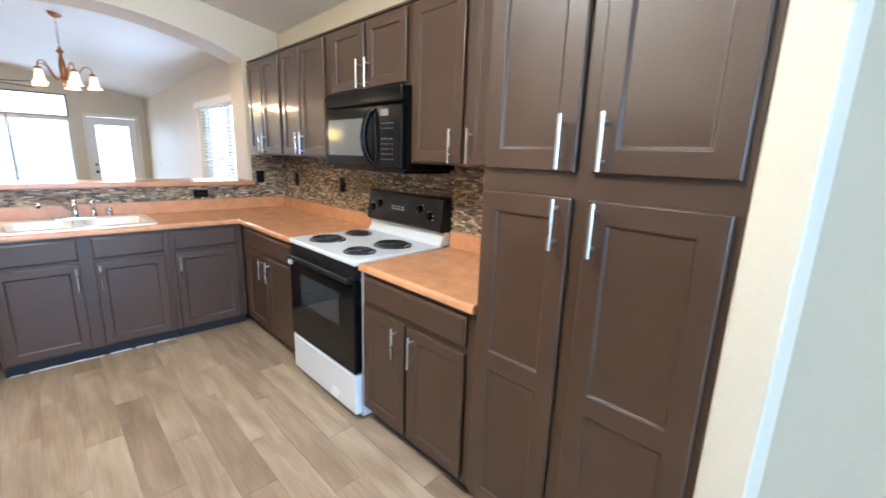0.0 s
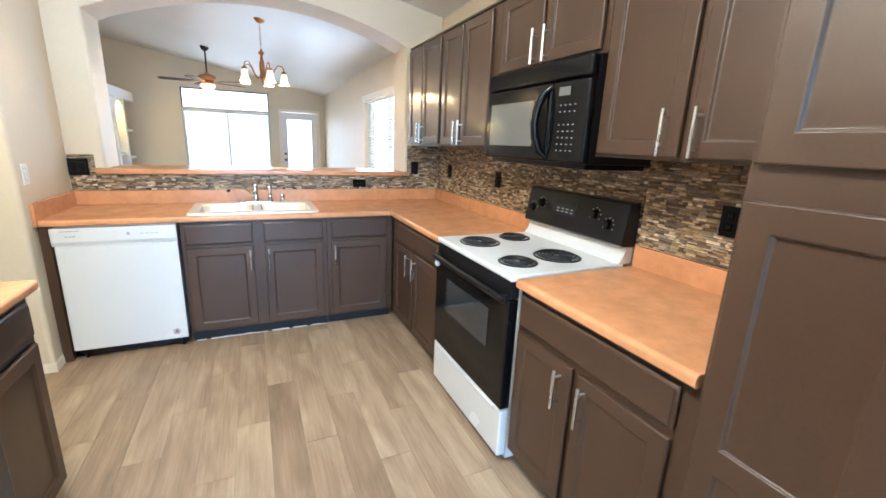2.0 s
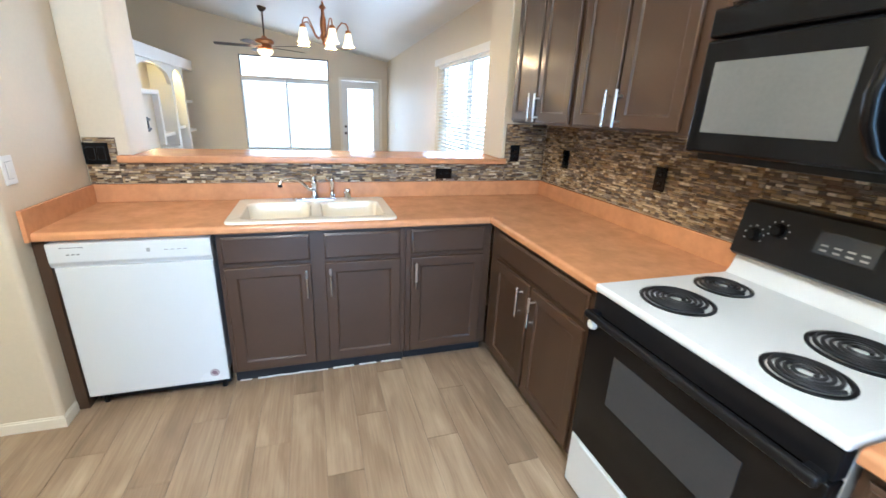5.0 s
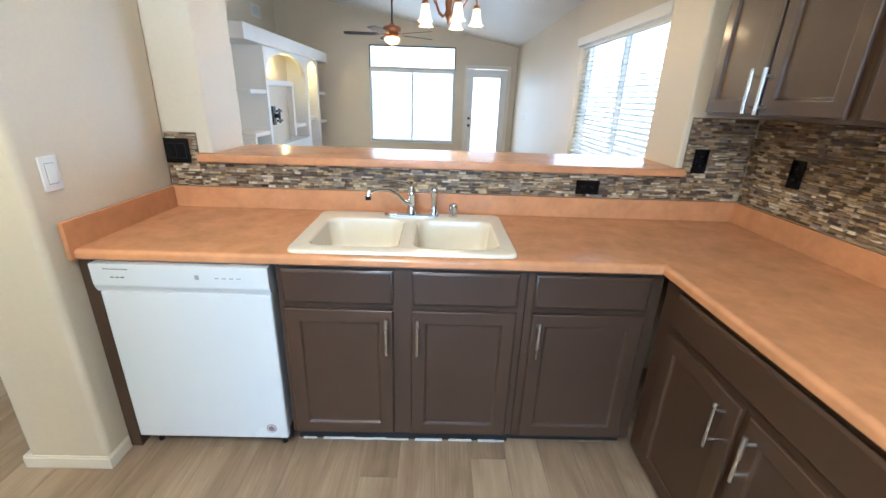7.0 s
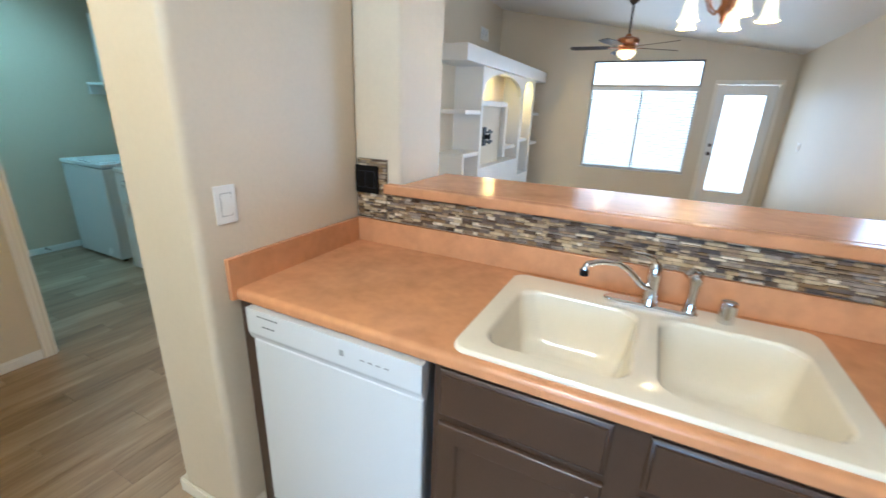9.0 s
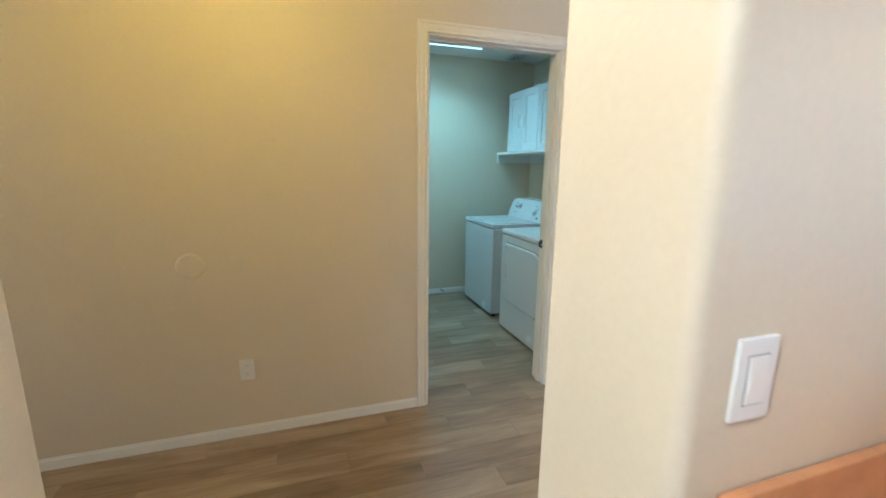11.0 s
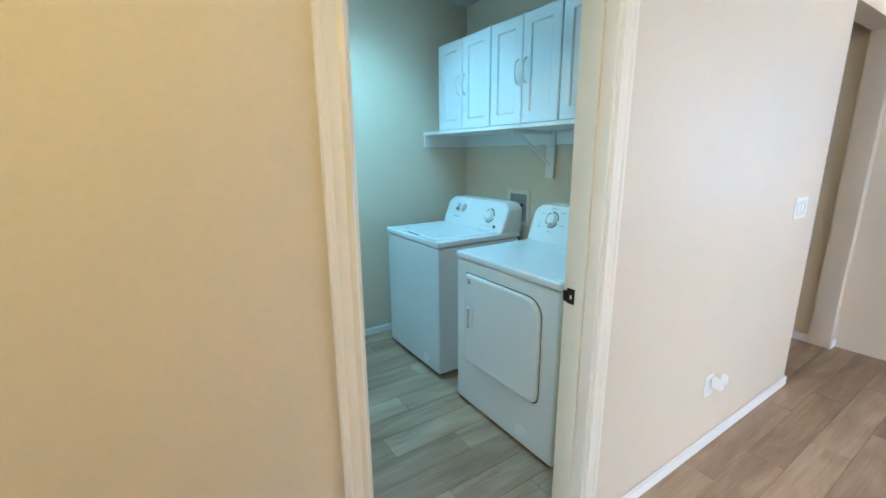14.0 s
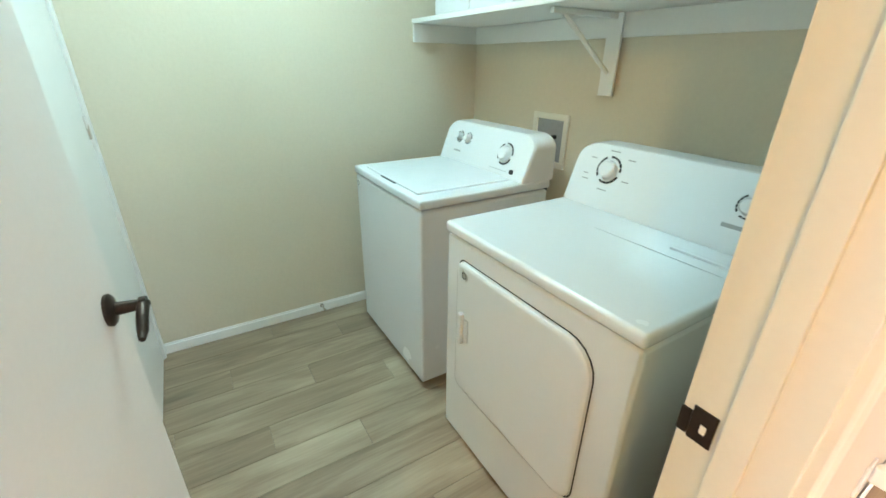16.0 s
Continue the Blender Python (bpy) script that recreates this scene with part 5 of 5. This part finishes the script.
def dryer():
    e = thing("clothes_dryer", pose(-3.985, 4.6, 0), "white front-loading clothes dryer with a dial console", "clothes dryer")
    W = 0.745
    Mesh().box(0, W, 0, 0.7, 0.02, 0.868, 0.012, 3).done("body", APPL, e)
    Mesh().box(-0.003, W + 0.003, -0.008, 0.71, 0.872, 0.912, 0.012, 3).done("top", APPL, e)

    def lp(i, y):
        x0, x1, z0, z1 = 0.085 + i, 0.645 - i, 0.29 + i, 0.8 - i
        out = []
        for cx, cz, r, a0 in ((x1, z1, 0.09, 0), (x0, z1, 0.03, 90), (x0, z0, 0.03, 180), (x1, z0, 0.05, 270)):
            sx, sz = (1 if cx == x1 else -1), (1 if cz == z1 else -1)
            for k in range(6):
                a = radians(a0 + 18 * k)
                out.append((cx - sx * r + r * math.cos(a), y, cz - sz * r + r * math.sin(a)))
        return out
    # Black band on the body paints the shade round the door.
    Mesh().loft([lp(-0.006, -0.0008), lp(-0.002, -0.0012)], (False, False)).done("door_gap_shade", KICK, e)
    Mesh().loft([lp(0, 0.0), lp(0, -0.01), lp(0.004, -0.015), lp(0.014, -0.017)], (False, True)).done("door", APPL, e)
    m = Mesh().box(0.115, 0.14, -0.03, -0.014, 0.5, 0.62, 0.006, 3).box(0.14, 0.165, -0.02, -0.0155, 0.515, 0.605, 0.002)
    m.done("door_handle", APPL, e)
    badge(e, 0.135, -0.0165, 0.765)
    on = console(e, W, 0.53, 0.7, 0.913, 1.13)
    dial(e, on(0.16, 0.62), 0.05)
    dial(e, on(0.625, 0.6), 0.036)
    print_bars(e, on(0.16, 0.62), [(-0.1, -0.05, 0.028, 0.004), (-0.1, -0.03, 0.02, 0.004), (-0.09, 0.03, 0.025, 0.004), (0.06, 0.045, 0.03, 0.004), (0.065, -0.03, 0.028, 0.004), (-0.02, -0.075, 0.04, 0.004), (-0.02, 0.065, 0.04, 0.004)])
    print_bars(e, on(0.575, 0.3), [(0, 0, 0.07, 0.012)])
    Mesh().box(0.52, 0.68, 0.42, 0.44, 0.911, 0.922, 0.004).done("lint_door_grip", APPL, e)
    Mesh().box(0.3, 0.72, 0.37, 0.52, 0.9125, 0.9145, 0.001).done("lint_door", APPL, e)
    for x in (0.06, W - 0.06):
        for y in (0.06, 0.64):
            Mesh().lathe([(0.022, 0), (0.022, 0.03)], pose(x, y, 0), 10, (True, True)).done("foot", BLACKM, e)


dryer()


def laundry_cabinets():
    for x0, W in ((-4.945, 0.61), (-4.333, 0.575), (-3.756, 0.575)):
        e = thing("wall_cabinet", pose(x0, 5.12, 0), "white thermofoil wall cabinet with curved chrome pulls", "cabinet", "laundry wall cabinets")
        Mesh().box(0, W, 0, LYB - 5.122, 1.605, 2.21, 0.002).done("body", APPL, e)
        for a, b_, hx in ((0.003, W / 2 - 0.0015, W / 2 - 0.035), (W / 2 + 0.0015, W - 0.003, W / 2 + 0.035)):
            d = panel_door(a, b_, 1.608, 2.207, rail=0.06, t=0.018, inset=0.001).done("door", APPL, e)
            Mesh().tube([(hx, -0.018, 1.83), (hx, -0.038, 1.85), (hx, -0.046, 1.89), (hx, -0.046, 1.91), (hx, -0.038, 1.95), (hx, -0.018, 1.97)], 0.005, 8).done("handle", STEEL, d)


laundry_cabinets()


def laundry_shelf():
    e = thing("wall_shelf", pose(0, 0, 0), "white painted wooden shelf on a triangular bracket", "shelf")
    Mesh().box(LX + 0.003, HW - 0.14, 5.05, LYB - 0.002, 1.578, 1.6, 0.003).done("board", WHITE, e)
    m = Mesh()
    m.box(LX + 0.003, LX + 0.022, 5.055, LYB - 0.022, 1.49, 1.577, 0.002)
    m.box(LX + 0.003, HW - 0.14, LYB - 0.021, LYB - 0.002, 1.49, 1.577, 0.002)
    m.done("cleat", WHITE, e)
    m = Mesh()
    m.box(-4.15, -4.08, LYB - 0.034, LYB - 0.0215, 1.27, 1.577, 0.003)
    m.box(-4.125, -4.105, 5.1, LYB - 0.03, 1.556, 1.576, 0.002)
    m.tube([(-4.115, LYB - 0.04, 1.36), (-4.115, 5.16, 1.56)], 0.009, 6)
    m.done("bracket", WHITE, e)


laundry_shelf()


def outlet_box():
    e = thing("washer_outlet_box", pose(-4.43, LYB, 1.04), "ivory recessed washer outlet box in the wall", "outlet box")
    m = Mesh()
    m.box(-0.12, 0.12, -0.012, 0, 0.1, 0.13, 0.003).box(-0.12, 0.12, -0.012, 0, -0.13, -0.1, 0.003).box(-0.12, -0.09, -0.012, 0, -0.1, 0.1, 0.003).box(0.09, 0.12, -0.012, 0, -0.1, 0.1, 0.003)
    m.done("frame", CASING, e)
    # No depth here: a flat grey sheet paints the shaded inside of the box.
    Mesh().box(-0.09, 0.09, -0.003, -0.001, -0.1, 0.1).done("recess", GREYINK, e, smooth=False)
    m = Mesh()
    for x in (-0.04, 0.04):
        m.lathe([(0.012, 0), (0.012, 0.03), (0, 0.032)], pose(x, -0.006, 0.02, 90), 10)
        m.tube([(x, -0.03, 0.02), (x, -0.045, -0.05), (x, -0.03, -0.25)], 0.009, 8)
    m.done("hose", BLACKM, e)


outlet_box()
tagged(Mesh().lathe([(0, 0), (0.012, 0), (0.012, 0.004), (0.005, 0.006), (0.005, 0.06), (0.009, 0.062), (0.009, 0.072), (0, 0.074)], pose(LX + 0.014, 4.4, 0.045, 0, 90), 12).done("door_stop", STEEL), "spring door stop on the laundry baseboard", "door stop")


def hall_light():
    e = thing("ceiling_light", pose(-1.85, 2.7, 0), "warm frosted glass hanging dome light", "ceiling light")
    top = ceil_z(-1.85, 2.7)
    Mesh().lathe([(0.012, 2.62), (0.012, top)], n=10).lathe([(0.06, top - 0.03), (0.06, top + 0.01)], n=16).done("rod", BRONZE, e)
    ob = Mesh().lathe([(0.02, 2.63), (0.06, 2.62), (0.12, 2.57), (0.15, 2.5)], n=24).done("shade", BRONZE, e)


hall_light()


# Added box out of view, made to go with the two kitchen fill lamps.
def kitchen_fill_light():
    e = thing("ceiling_light", pose(-0.3, 1.35, ceil_z(-0.3, 1.35), 0, 10.5, 0), "white box fill light on the kitchen ceiling, added out of view", "ceiling light")
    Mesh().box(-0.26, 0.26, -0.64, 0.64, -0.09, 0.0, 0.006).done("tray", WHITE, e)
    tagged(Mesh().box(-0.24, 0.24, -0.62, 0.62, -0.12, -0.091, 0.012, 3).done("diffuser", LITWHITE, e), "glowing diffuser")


kitchen_fill_light()


# ---- floor planks ----
def planks():
    W_, L_ = 0.153, 0.915
    rnd = random.Random(9)
    m = Mesh().box(-W_ / 2 + 0.0008, W_ / 2 - 0.0008, -L_ / 2 + 0.0008, L_ / 2 - 0.0008, -0.004, 0.0, 0.0006, 1)
    proto = m.done("plank", PLANK, floor_ob, smooth=False)
    d = proto.data
    spots = []
    i = 0
    x = -5.1 + W_ / 2
    while x < 1.8:
        y = -4.6 + (i * 0.37 % 1.0) * L_
        while y < 11.3:
            inside = (-3.0 < x) or (3.0 < y < 6.0) or (x > -4.4 and 5.9 < y < 7.9)
            if inside:
                spots.append((x, y))
            y += L_
        x += W_
        i += 1
    near = [p for p in spots if (-1.2 < p[0] < 1.2 and 0.4 < p[1] < 3.7) or (p[0] < -1.2 and 1.6 < p[1] < 7.3)]
    near.sort(key=lambda p: abs(p[1] - 3.2))
    near = near[:300]
    keep = set(near)
    for k, (x, y) in enumerate(near):
        ob = proto if k == 0 else new("plank", d)
        ob.parent = floor_ob
        ob.matrix_basis = pose(x, y, rnd.uniform(-0.0004, 0.0003), 0, 0, 180 * rnd.randrange(2))
    verts, faces = [], []
    for x, y in spots:
        if (x, y) in keep:
            continue
        k = len(verts)
        a, b_ = W_ / 2 - 0.0008, L_ / 2 - 0.0008
        verts += [(x - a, y - b_, 0), (x + a, y - b_, 0), (x + a, y + b_, 0), (x - a, y + b_, 0), (x - a, y - b_, -0.004), (x + a, y - b_, -0.004), (x + a, y + b_, -0.004), (x - a, y + b_, -0.004)]
        faces += [(k, k + 1, k + 2, k + 3), (k, k + 4, k + 5, k + 1), (k + 1, k + 5, k + 6, k + 2), (k + 2, k + 6, k + 7, k + 3), (k + 3, k + 7, k + 4, k)]
    dd = bpy.data.meshes.new("planks")
    dd.from_pydata(verts, [], faces)
    dd.materials.append(PLANK)
    ob = new("planks", dd)
    ob.parent = floor_ob
    tagged(ob, kind="stuff")


planks()
